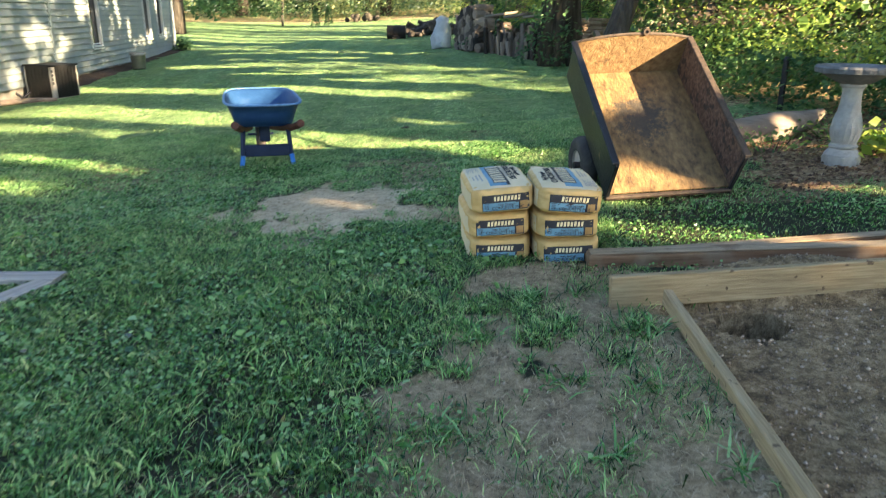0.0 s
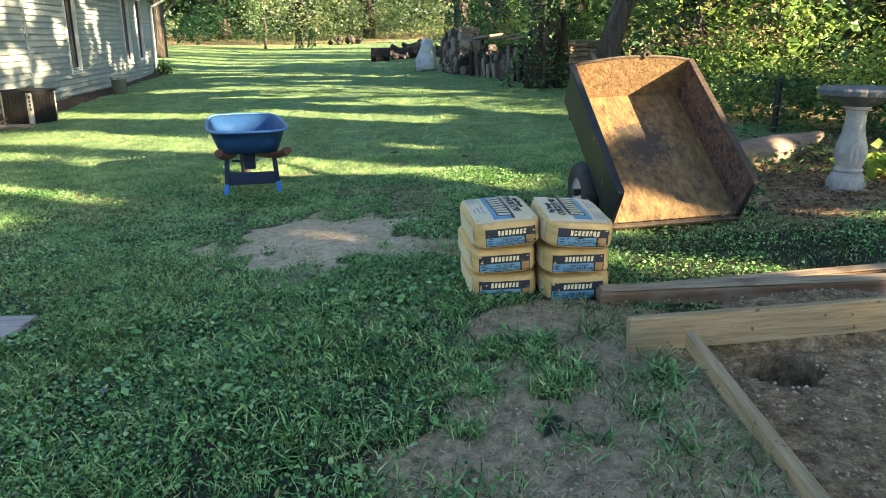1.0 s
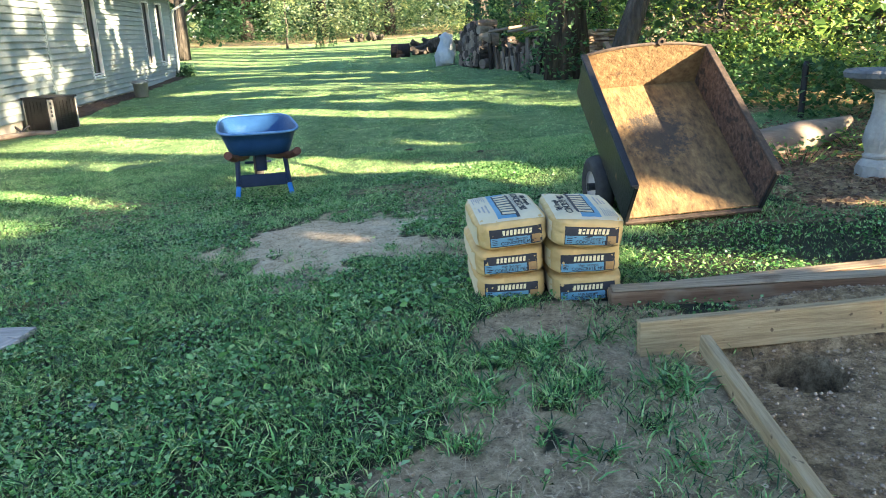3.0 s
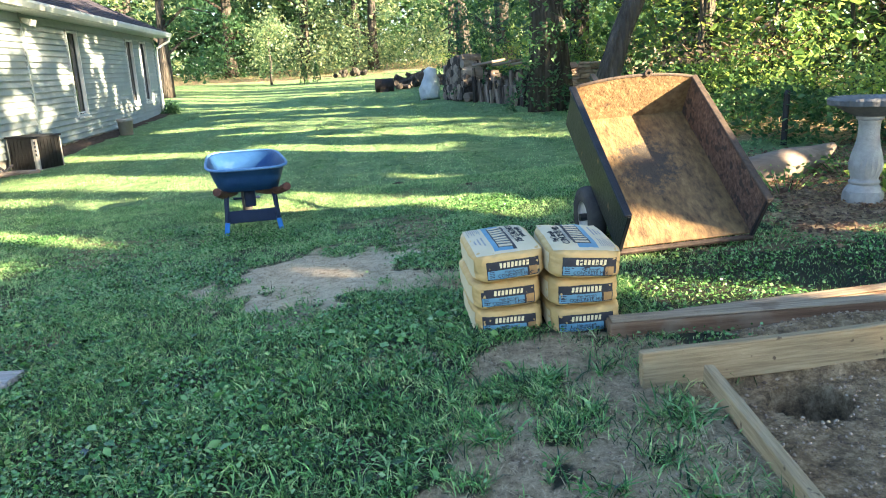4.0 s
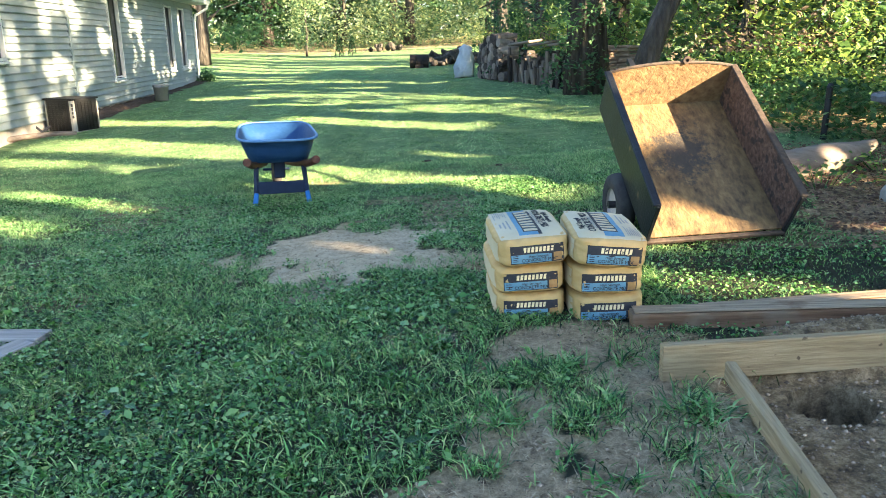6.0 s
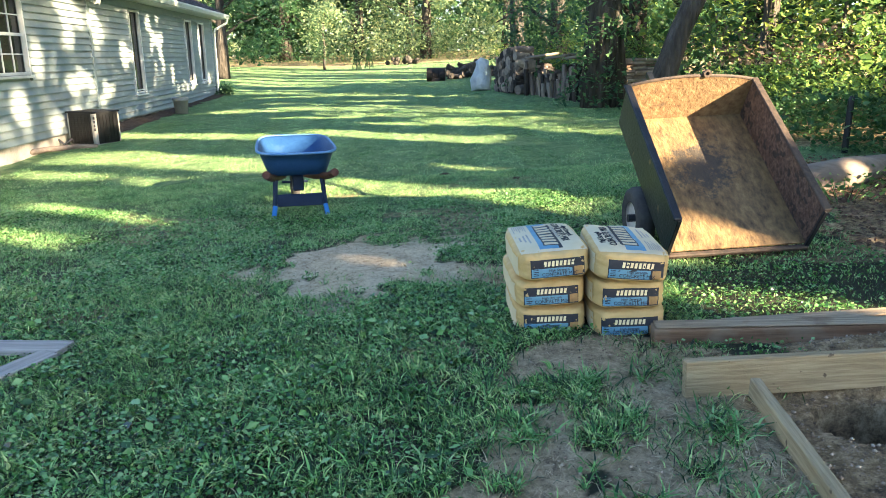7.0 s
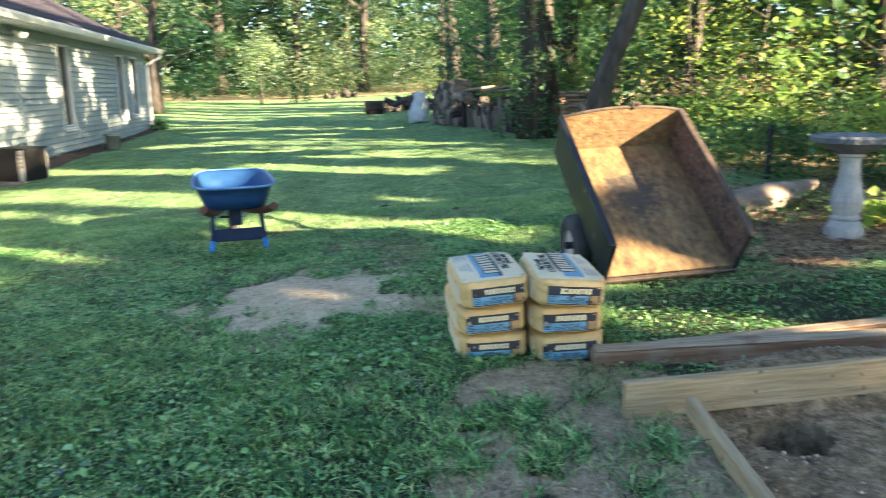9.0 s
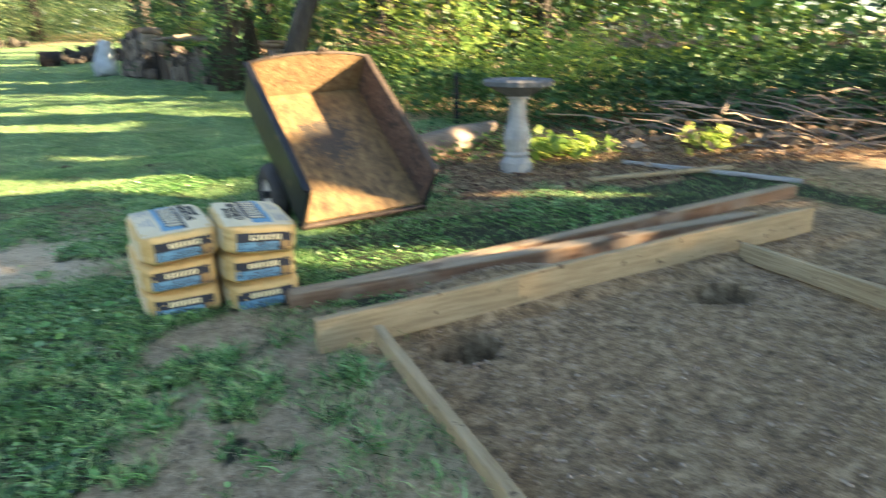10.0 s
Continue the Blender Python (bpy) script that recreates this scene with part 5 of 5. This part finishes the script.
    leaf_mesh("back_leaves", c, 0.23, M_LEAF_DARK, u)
    n = 2600
    y = RNG.uniform(1, 16, n)
    x = edge_x(y) + RNG.uniform(2.2, 9, n)
    z = lay(x, y) + 6 * RNG.uniform(size=n)
    c = clumps(np.stack([x, y, z], 1), 0.35, 16)
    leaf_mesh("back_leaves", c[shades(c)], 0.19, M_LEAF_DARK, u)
    n = 4200
    x = RNG.uniform(-62, 26, n)
    y = 64 + RNG.uniform(0, 8, n) - 0.1 * np.abs(x + 12)
    z = lay(x, y) + 17 * RNG.uniform(size=n) ** 1.1
    leaf_mesh("far_leaves", clumps(np.stack([x, y, z], 1), 0.9, 22), 0.66, M_LEAF_DARK, u)
    n = 900
    x = RNG.uniform(-30, 3, n)
    y = 46 + 0.12 * (x + 12) + RNG.uniform(0, 8, n)
    z = lay(x, y) + 2.4 * RNG.uniform(size=n) ** 1.4
    # sunlit shrubs get the paler leaf colour, the others the dark one
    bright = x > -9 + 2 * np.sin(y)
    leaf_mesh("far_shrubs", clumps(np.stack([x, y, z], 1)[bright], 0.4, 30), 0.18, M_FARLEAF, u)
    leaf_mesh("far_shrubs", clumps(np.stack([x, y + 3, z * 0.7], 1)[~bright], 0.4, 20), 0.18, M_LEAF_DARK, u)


undergrowth()


def ivy():
    o = tagged(new("ivy"), "dark ivy climbing the tree trunks by the woodpile", "ivy", kind="stuff")
    z = 3.6 * RNG.uniform(0.0, 1, 160) ** 1.4
    a = RNG.uniform(2.6, 5.6, 160)
    r = 0.36 + 0.55 * np.maximum(0, 0.7 - z) + RNG.uniform(0, 0.14, 160)
    c = np.stack([2.5 - 0.08 * z + r * np.cos(a), 15.95 + r * np.sin(a), 0.3 + z], 1)
    c2 = np.stack([RNG.normal(1.55, 0.5, 300), RNG.normal(22, 0.8, 300), RNG.uniform(0.4, 3.6, 300)], 1)
    leaf_mesh("leaves", clumps(np.concatenate([c[::2], c2]), 0.09, 12), 0.1, M_LEAF_DARK, o)


ivy()

# ---- woodpile and far clutter ----


def woodpile():
    wp = thing("woodpile", "long stack of split grey firewood at the lawn's edge", "woodpile")
    a, b = Vector((0.75, 21.3, 0)), Vector((2.2, 17.2, 0))
    d = b - a
    ang = math.degrees(math.atan2(d.y, d.x))
    n = 0
    cols = 40
    for i in range(cols):
        f = i / (cols - 1)
        p = a + d * f
        g = gz(p.x, p.y)
        top = 0.74 + 0.16 * math.sin(f * 7) + 0.15 * RNG.uniform(-1, 1)
        if f < 0.35:        # round logs, ends to the lawn
            z = 0.0
            while z < top:
                r = RNG.uniform(0.06, 0.13)
                ob = part("log", tube([(-0.25, 0, 0), (0, 0.01, 0), (0.25, 0, 0)], [r, r * 1.04, r * 0.95], 9), M_LOG, wp)
                ob.matrix_world = pose(p.x, p.y, g + z + r, RNG.uniform(0, 90), RNG.uniform(-8, 8), ang + 90 + RNG.uniform(-25, 25))
                z += r * 1.8
        else:               # split billets stood against the stack
            for k in range(5):
                h = top * RNG.uniform(0.55, 1.0) if k < 4 else 0.3
                ob = part("log", box((RNG.uniform(0.05, 0.11), RNG.uniform(0.04, 0.09), h), bevel=0.01), M_LOG, wp)
                ob.matrix_world = pose(p.x + RNG.uniform(-0.15, 0.2) + 0.06 * k, p.y + RNG.uniform(-0.12, 0.12), g + h / 2 - 0.02 + (top - 0.2 if k == 4 else 0), RNG.uniform(-9, 9) + (80 if k == 4 else 0), RNG.uniform(-9, 9), ang + RNG.uniform(-30, 30))
    for f, s in ((0.15, 0.7), (0.5, 0.9), (0.75, 0.8), (0.95, 0.6)):
        p = a + d * f
        ob = part("slab", box((s, 0.4, 0.06), bevel=0.02), M_PALELOG if f > 0.4 else M_LOG, wp, "pale bark slab lying on top")
        ob.matrix_world = pose(p.x + 0.1, p.y, gz(p.x, p.y) + 0.92, 6, -5, ang + 10)


woodpile()


def slab_stack():
    st = thing("slab_stack", "stack of flat rough-sawn slabs beside the tree", "stack")
    for k in range(15):
        for j in range(3):
            ob = part("slab", box((RNG.uniform(0.28, 0.36), RNG.uniform(0.3, 0.4), 0.05), bevel=0.01), M_STACK, st)
            ob.matrix_world = pose(2.98 + 0.31 * j + RNG.uniform(-0.03, 0.03), 16.6 + 0.3 * j + RNG.uniform(-0.05, 0.05), gz(3, 16.6) + 0.03 + 0.057 * k, RNG.uniform(-3, 3), RNG.uniform(-3, 3), 30 + RNG.uniform(-8, 8))


slab_stack()


def far_clutter():
    z = gz(0.15, 22.1)
    bm = lathe([(0.0, 0.0), (0.27, 0.0), (0.3, 0.12), (0.27, 0.3), (0.22, 0.5), (0.19, 0.65), (0.14, 0.78), (0.06, 0.86), (0.0, 0.87)], 24)
    for v in bm.verts:
        v.co += Vector((1, 1, 0.5)) * (0.1 * noise.noise(v.co * 4) + 0.06 * noise.noise(v.co * 11))
    ob = part("plastic_bag", bm, M_PLASTIC, None, smooth=True)
    ob.matrix_world = pose(0.15, 22.1, z)
    tagged(ob, "slumped white plastic sack at the end of the woodpile", "sack")
    x, y = -1.45, 27.7
    d = thing("steel_drum", "dark rusty steel drum lying on its side", "drum", pose(x, y, gz(x, y)))
    bm = lathe([(0.0, 0), (0.22, 0), (0.235, 0.01), (0.23, 0.2), (0.24, 0.22), (0.23, 0.24), (0.23, 0.42), (0.24, 0.44), (0.23, 0.46), (0.235, 0.64), (0.22, 0.65), (0.0, 0.65)], 24)
    part("shell", bm, M_DRUM, d).matrix_basis = pose(-0.33, 0, 0.23, 0, 90, 0)
    part("cradle", box((0.3, 0.08, 0.12), (0, -0.22, 0.05)), M_DRUM, d)
    s = thing("log_heap", "heap of old grey logs and brush at the far wood's edge", "log heap")
    for k in range(46):
        r = RNG.uniform(0.06, 0.13)
        ob = part("log", tube([(-0.4, 0, 0), (0.4, 0, 0)], [r, r * 0.9], 8), M_BARK, s)
        x, y = RNG.uniform(-1.0, 0.6), RNG.uniform(28.5, 31)
        ob.matrix_world = pose(x, y, gz(x, y) + RNG.uniform(0.05, 0.5) * (1 - abs(x + 0.2)), RNG.uniform(-20, 20), RNG.uniform(-30, 30), RNG.uniform(0, 180))
    x, y = -4.2, 42.5
    g = thing("stone_heap", "low heap of stones and stumps on the far lawn", "heap")
    for k in range(12):
        bm = bmesh.new()
        bmesh.ops.create_icosphere(bm, subdivisions=2, radius=RNG.uniform(0.1, 0.2))
        for v in bm.verts:
            v.co *= 1 + 0.3 * noise.noise(v.co * 4 + Vector((k, 0, 0)))
        ob = part("stone", bm, M_BARK, g)
        px, py = x + RNG.uniform(-0.9, 0.9), y + RNG.uniform(-0.4, 0.4)
        ob.matrix_world = pose(px, py, gz(px, py) + 0.1 + RNG.uniform(0, 0.3))
    x, y = 4.16, 9.6
    p = part("fence_post", tube([(x, y, gz(x, y) - 0.2), (x, y, gz(x, y) + 0.56), (x + 0.01, y, gz(x, y) + 0.6)], [0.035, 0.035, 0.028], 8), M_STEEL)
    tagged(p, "short dark metal post in the undergrowth", "post")


far_clutter()


def lawn_bits():
    for x, y, r in ((-0.21, 9.37, 0.04), (0.55, 8.85, 0.03)):
        bm = bmesh.new()
        bmesh.ops.create_icosphere(bm, subdivisions=3, radius=r)
        for v in bm.verts:
            v.co = Vector((v.co.x * 1.6, v.co.y, v.co.z * 0.45)) * (1 + 0.5 * noise.noise(v.co * 30 + Vector((x, 0, 0))))
        ob = part("earth_clod", bm, M_MULCH)
        ob.matrix_world = pose(x, y, gz(x, y) + 0.012, 0, 0, 20)
        tagged(ob, "small dark clod of earth lying on the lawn", "clod")
    z = gz(-6.7, 13.1)
    bm = tube([(-7.0, 12.2, z + 0.04), (-6.85, 12.8, z + 0.05), (-6.6, 13.15, z + 0.05), (-6.25, 13.3, z + 0.04)], [0.045] * 4, 12)
    tagged(part("drain_pipe", bm, M_PALELOG, smooth=True), "pale corrugated drain pipe lying beside the house", "pipe")


lawn_bits()


def vines():
    """Bare arching stems and thin trunks in the wood's edge."""
    for x, y, h, lx in ((6.1, 11.6, 3.4, -0.5), (5.2, 12.4, 3.8, 0.4), (7.3, 11.8, 3.2, 0.6), (4.4, 12.8, 3.6, -0.2), (8.6, 12.5, 3.5, -0.6), (6.7, 10.2, 1.5, -1.1)):
        v = thing("sapling", "thin bare-stemmed sapling in the wood's edge", "sapling")
        z = gz(x, y)
        part("stem", tube([(x, y, z - 0.1), (x + lx * 0.2, y + 0.05, z + h * 0.35), (x + lx * 0.6, y + 0.1, z + h * 0.75), (x + lx * 1.2, y, z + h)], [0.035, 0.03, 0.02, 0.008], 7), M_BARK, v)
        for k in range(4):
            f = 0.35 + 0.15 * k
            o = Vector((x + lx * f * 0.7, y + 0.05, z + h * f))
            part("twig", tube([o, o + Vector((0.35 * (-1) ** k, -0.1, 0.15)), o + Vector((0.7 * (-1) ** k, -0.25, 0.12))], [0.014, 0.009, 0.004], 5), M_BARK, v)


vines()


def brush_pile():
    b = tagged(new("brush_pile"), "heap of dry brown cut branches", "brush pile", kind="stuff")
    bm = bmesh.new()
    for k in range(260):
        x, y = RNG.normal(6.6, 0.8), RNG.normal(6.4, 0.5)
        z = gz(x, y) + abs(RNG.normal(0.12, 0.16))
        a = RNG.uniform(0, 6.28)
        ln = RNG.uniform(0.3, 0.9)
        dv = Vector((math.cos(a), math.sin(a), RNG.uniform(-0.15, 0.3)))
        p = Vector((x, y, z))
        tube([p, p + dv * ln * 0.5 + Vector((0, 0, 0.03)), p + dv * ln], [0.012, 0.009, 0.003], 4, False, bm)
    part("branches", bm, M_PALELOG, b)
    c = clumps(np.stack([RNG.normal(6.6, 0.9, 120), RNG.normal(6.5, 0.5, 120), np.full(120, 0.36)], 1), (0.15, 0.15, 0.09), 12)
    leaf_mesh("dry_leaves", c, 0.1, M_DRY, b)


brush_pile()


def hostas():
    for x, y, n, sp, m, lab in [(3.78, 6.85, 40, 0.2, M_LEAF_LIGHT, "pale green leafy plant beside the birdbath"), (4.02, 6.7, 30, 0.16, M_LEAF_LIGHT, "pale green leafy plant beside the birdbath"), (5.05, 6.22, 26, 0.12, M_LEAF_LIGHT, "bright yellow-green leafy plant on the mulch"), (2.95, 7.0, 30, 0.2, M_LEAF, "low leafy weed beside the log"), (3.75, 7.6, 36, 0.24, M_LEAF, "low leafy weed beside the log")]:
        h = thing("leafy_plant", lab, "plant", pose(x, y, gz(x, y)))
        c = RNG.normal(size=(8 * n, 3)) * (sp, sp, 0.045) + (0, 0, 0.12)
        leaf_mesh("leaves", c[::2], 0.095 if m is M_LEAF_LIGHT else 0.045, m, h, aspect=0.7)
        bm = bmesh.new()
        for q in c[:14]:
            tube([(q[0] * 0.3, q[1] * 0.3, -0.02), q], [0.004, 0.003], 4, False, bm)
        part("stalk", bm, M_WEED, h)


hostas()

# ---- grass, weeds, straw, pebbles ----


def scatter(n, x0, x1, y0, y1, keepf):
    x, y = RNG.uniform(x0, x1, n), RNG.uniform(y0, y1, n)
    k = RNG.uniform(size=n) < keepf(x, y)
    return x[k], y[k]


def in_view(x, y):
    """The fan of lawn before the path."""
    return (x > -0.66 * (y - 0.6) - 0.4) & (x < 0.95 * (y - 0.4) + 0.6)


def clear(x, y):
    """False under the boards, bags and house."""
    ok = ~((np.abs(x - 0.69) < 0.36) & (y > 4.5) & (y < 5.08))
    ok &= ~((x > 0.9) & (x < 3.6) & (np.abs(y - (4.38 - 0.04 * (x - 0.93))) < 0.06))
    ok &= ~((x > 1.23) & (x < 4.35) & (np.abs(y - (4.465 + 0.073 * (x - 1.25))) < 0.055))
    ok &= ~((x > 0.92) & (x < 3.77) & (np.abs(y - (3.86 + 0.074 * (x - 0.925))) < 0.025))
    ok &= ~((np.abs(x - 1.147) < 0.025) & (y < 3.8))
    ok &= ~((x < -1.73) & (np.abs(y - 4.47 + 0.087 * (x + 1.75)) < 0.08)) & ~((y > 3.1) & (y < 4.5) & (np.abs(x + 1.79 + (4.4 - y) * 0.408) < 0.065))
    return ok & ((x > -6.9 - 0.142 * (y - 15.4)) | (y > 26.6))


def lawn():
    g = tagged(new("lawn_grass"), "coarse green lawn grass with clover and weeds", "grass", kind="stuff")

    def d(x, y):
        tuft = 0.3 + 1.1 * soft(0.3, 0.7, vnoise(x * 7, y * 7, 61)) * (0.5 + vnoise(x * 1.1, y * 1.1, 62)) + 0.4 * soft(7, 10, y)
        return (1 - bare(x, y)) ** 1.6 * tuft * in_view(x, y) * clear(x, y)

    for n, y0, y1, xl, xr, h, w in [(200000, 1.9, 5.6, -3.6, 1.2, 0.036, 0.0042), (250000, 5.4, 9.5, -6.4, 3.6, 0.024, 0.0052), (120000, 9.5, 17, -11, 4.5, 0.017, 0.01), (80000, 17, 34, -14, 3.5, 0.015, 0.02), (40000, 34, 64, -34, 4, 0.018, 0.05)]:
        x, y = scatter(n, xl, xr, y0, y1, d)
        tall = 0.55 + 0.9 * vnoise(x * 2.3, y * 2.3, 63)
        # mower lanes: the sward leans to and fro
        lane = np.where(np.floor((x + 0.1 * y) / 0.55) % 2 == 0, 1.57, -1.57) + RNG.normal(0, 1.2, len(x)) if y0 > 9 else None
        blades("grass", x, y, h * tall * RNG.uniform(0.6, 1.4, len(x)), np.full(len(x), w) * RNG.uniform(0.6, 1.3, len(x)), M_GRASS if y1 < 6 else M_LAWN, g, 1.3, way=lane)
    x, y = scatter(70000, -4.2, 1.2, 3.0, 5.6, lambda x, y: d(x, y) * soft(3.0, 5.4, y + (vnoise(x * 1.5, y * 1.5, 67) - 0.5) * 1.2))
    blades("grass", x, y, 0.036 * RNG.uniform(0.6, 1.3, len(x)), np.full(len(x), 0.005) * RNG.uniform(0.6, 1.3, len(x)), M_LAWN, g, 1.15)
    # tufts: blades spread from one root
    for n, y0, y1, xl, per, w, hh in [(9500, 1.9, 5.2, -3.6, 13, 0.0062, 0.05), (5000, 5.2, 8.0, -6.2, 11, 0.006, 0.036)]:
        cx, cy = scatter(n, xl, 1.2, y0, y1, lambda x, y: d(x, y) * (0.1 + 1.7 * soft(0.35, 0.75, vnoise(x * 2.6, y * 2.6, 65))))
        big = np.repeat(RNG.uniform(0.45, 1.3, len(cx)), per)
        a = RNG.uniform(0, 2 * math.pi, len(big))
        o = np.abs(RNG.normal(0, 0.018, len(big))) * big
        blades("grass_tuft", np.repeat(cx, per) + o * np.cos(a), np.repeat(cy, per) + o * np.sin(a), hh * big * RNG.uniform(0.4, 1.1, len(big)), np.full(len(big), w) * RNG.uniform(0.6, 1.3, len(big)), M_GRASS if y1 < 6 else M_LAWN, g, 1.35, way=a)
    x, y = scatter(50000, 1.0, 5.2, 4.0, 9, lambda x, y: (1 - bare(x, y)) * clear(x, y) * 0.9)
    blades("grass", x, y, 0.022 * RNG.uniform(0.4, 1.4, len(x)), np.full(len(x), 0.004), M_GRASS, g, 1.2)
    # the lawn goes on beside and behind the path
    x, y = scatter(45000, -7, 1.1, -5, 5.5, lambda x, y: (1 - bare(x, y)) * (~in_view(x, y) | (y < 1.95)) * clear(x, y) * (0.5 + 0.5 * vnoise(x * 3, y * 3, 66)))
    blades("grass", x, y, 0.05 * RNG.uniform(0.5, 1.5, len(x)), np.full(len(x), 0.018), M_GRASS, g, 1.2)


lawn()


def weeds():
    w = tagged(new("lawn_weeds"), "broad-leaved weeds and clover in the lawn", "weeds", kind="stuff")
    x, y = scatter(320000, -4.6, 3.2, 1.9, 8, lambda x, y: np.where(x > 1, 0.45, 1) * (1 - bare(x, y)) ** 1.5 * in_view(x, y) * clear(x, y) * (0.12 + 0.88 * soft(0.4, 0.62, vnoise(x * 1.8, y * 1.8, 71) * 0.7 + vnoise(x * 5, y * 5, 72) * 0.3)))
    leaf_mesh("clover", np.stack([x, y, land(x, y) + RNG.uniform(0.012, 0.036, len(x))], 1), 0.0165, M_WEED, w, 0.0, 0.85, 0.25)
    x, y = scatter(2600, -3.6, 0.6, 1.9, 6, lambda x, y: (1 - bare(x, y)) * in_view(x, y) * clear(x, y) * soft(0.45, 0.7, vnoise(x * 1.3, y * 1.3, 75)))
    leaf_mesh("broad_leaf", np.stack([x, y, land(x, y) + RNG.uniform(0.02, 0.045, len(x))], 1), 0.042, M_WEED, w, 0.0, 0.6, 0.2)
    # coarse rosettes of crabgrass on the worn soil
    tx, ty = [], []
    for cx, cy, n in [(0.53, 3.92, 70), (0.62, 3.98, 50), (0.95, 3.58, 60), (1.0, 3.5, 40), (0.82, 4.02, 26), (0.35, 3.55, 50), (0.05, 3.4, 60), (0.62, 3.2, 40), (0.88, 3.12, 34), (0.7, 2.75, 40), (0.2, 2.9, 60), (1.0, 2.6, 30), (0.45, 2.35, 50), (0.1, 4.2, 60), (-0.1, 3.9, 50), (0.3, 4.35, 60), (-0.45, 4.6, 40), (0.15, 5.0, 60), (1.15, 4.75, 40), (-0.3, 3.2, 60), (1.3, 3.9, 12)]:
        tx.append(RNG.normal(cx, 0.035, n))
        ty.append(RNG.normal(cy, 0.035, n))
    tx, ty = np.concatenate(tx), np.concatenate(ty)
    blades("crabgrass", tx, ty, RNG.uniform(0.03, 0.06, len(tx)), np.full(len(tx), 0.0085), M_WEED, w, 2.2)
    # thin grass coming up through the worn soil
    x, y = scatter(16000, -0.4, 1.1, 2.0, 4.5, lambda x, y: clear(x, y) * bare(x, y) * soft(0.4, 0.75, vnoise(x * 3.4, y * 3.4, 77)))
    blades("thin_grass", x, y, RNG.uniform(0.015, 0.05, len(x)), np.full(len(x), 0.004), M_GRASS, w, 1.4)


weeds()


def litter():
    s = tagged(new("straw_litter"), "dry straw, twigs and dead leaves on bare soil", "litter", kind="stuff")
    x, y = scatter(60000, -1.5, 1.2, 1.9, 7, lambda x, y: (0.05 + bare(x, y)) * in_view(x, y) * clear(x, y) * 0.8)
    blades("straw", x, y, RNG.uniform(0.004, 0.012, len(x)), np.full(len(x), 0.0028), M_STRAW, s, 7.0, 0.008)
    x, y = scatter(30000, 2.4, 8.5, 5.2, 9.5, lambda x, y: bare(x, y) * 0.8)
    leaf_mesh("dead_leaves", np.stack([x, y, land(x, y) + 0.012], 1), 0.036, M_LITTER, s, 0, 0.6, 0.2)


litter()


def pebbles():
    st = tagged(new("gravel"), "loose gravel and soil crumbs on the dug pad", "gravel", kind="stuff")
    x, y = scatter(90000, -1.2, 5.5, 1.6, 6.6, lambda x, y: bare(x, y) ** 2 * ((x > 1.17) & (y < 4.3)) + 0.5 * bare(x, y) * (x < 1.1) * np.where(y > 5, 0.15, 1))
    ok = np.ones(len(x), bool)
    for hx, hy, r in HOLES:
        ok &= np.hypot(x - hx, y - hy) > r * 1.05
    x, y = x[ok & clear(x, y)], y[ok & clear(x, y)]
    n = len(x)
    r = 0.0028 + 0.008 * RNG.uniform(size=n) ** 6
    z = land(x, y) + r * 0.3
    o = np.array([(1, 0, 0), (0, 1, 0), (-1, 0, 0), (0, -1, 0), (0, 0, 0.8), (0, 0, -0.8)])
    v = np.stack([x, y, z], 1)[:, None, :] + o[None] * r[:, None, None] * RNG.uniform(0.6, 1.3, (n, 6, 1))
    i = np.arange(n)[:, None] * 6
    f = [np.concatenate([i + a, i + b, i + c], 1) for a, b, c in ((0, 1, 4), (1, 2, 4), (2, 3, 4), (3, 0, 4), (1, 0, 5), (2, 1, 5), (3, 2, 5), (0, 3, 5))]
    mesh_np("stones", v.reshape(-1, 3), f, M_PEBBLE, st)


pebbles()
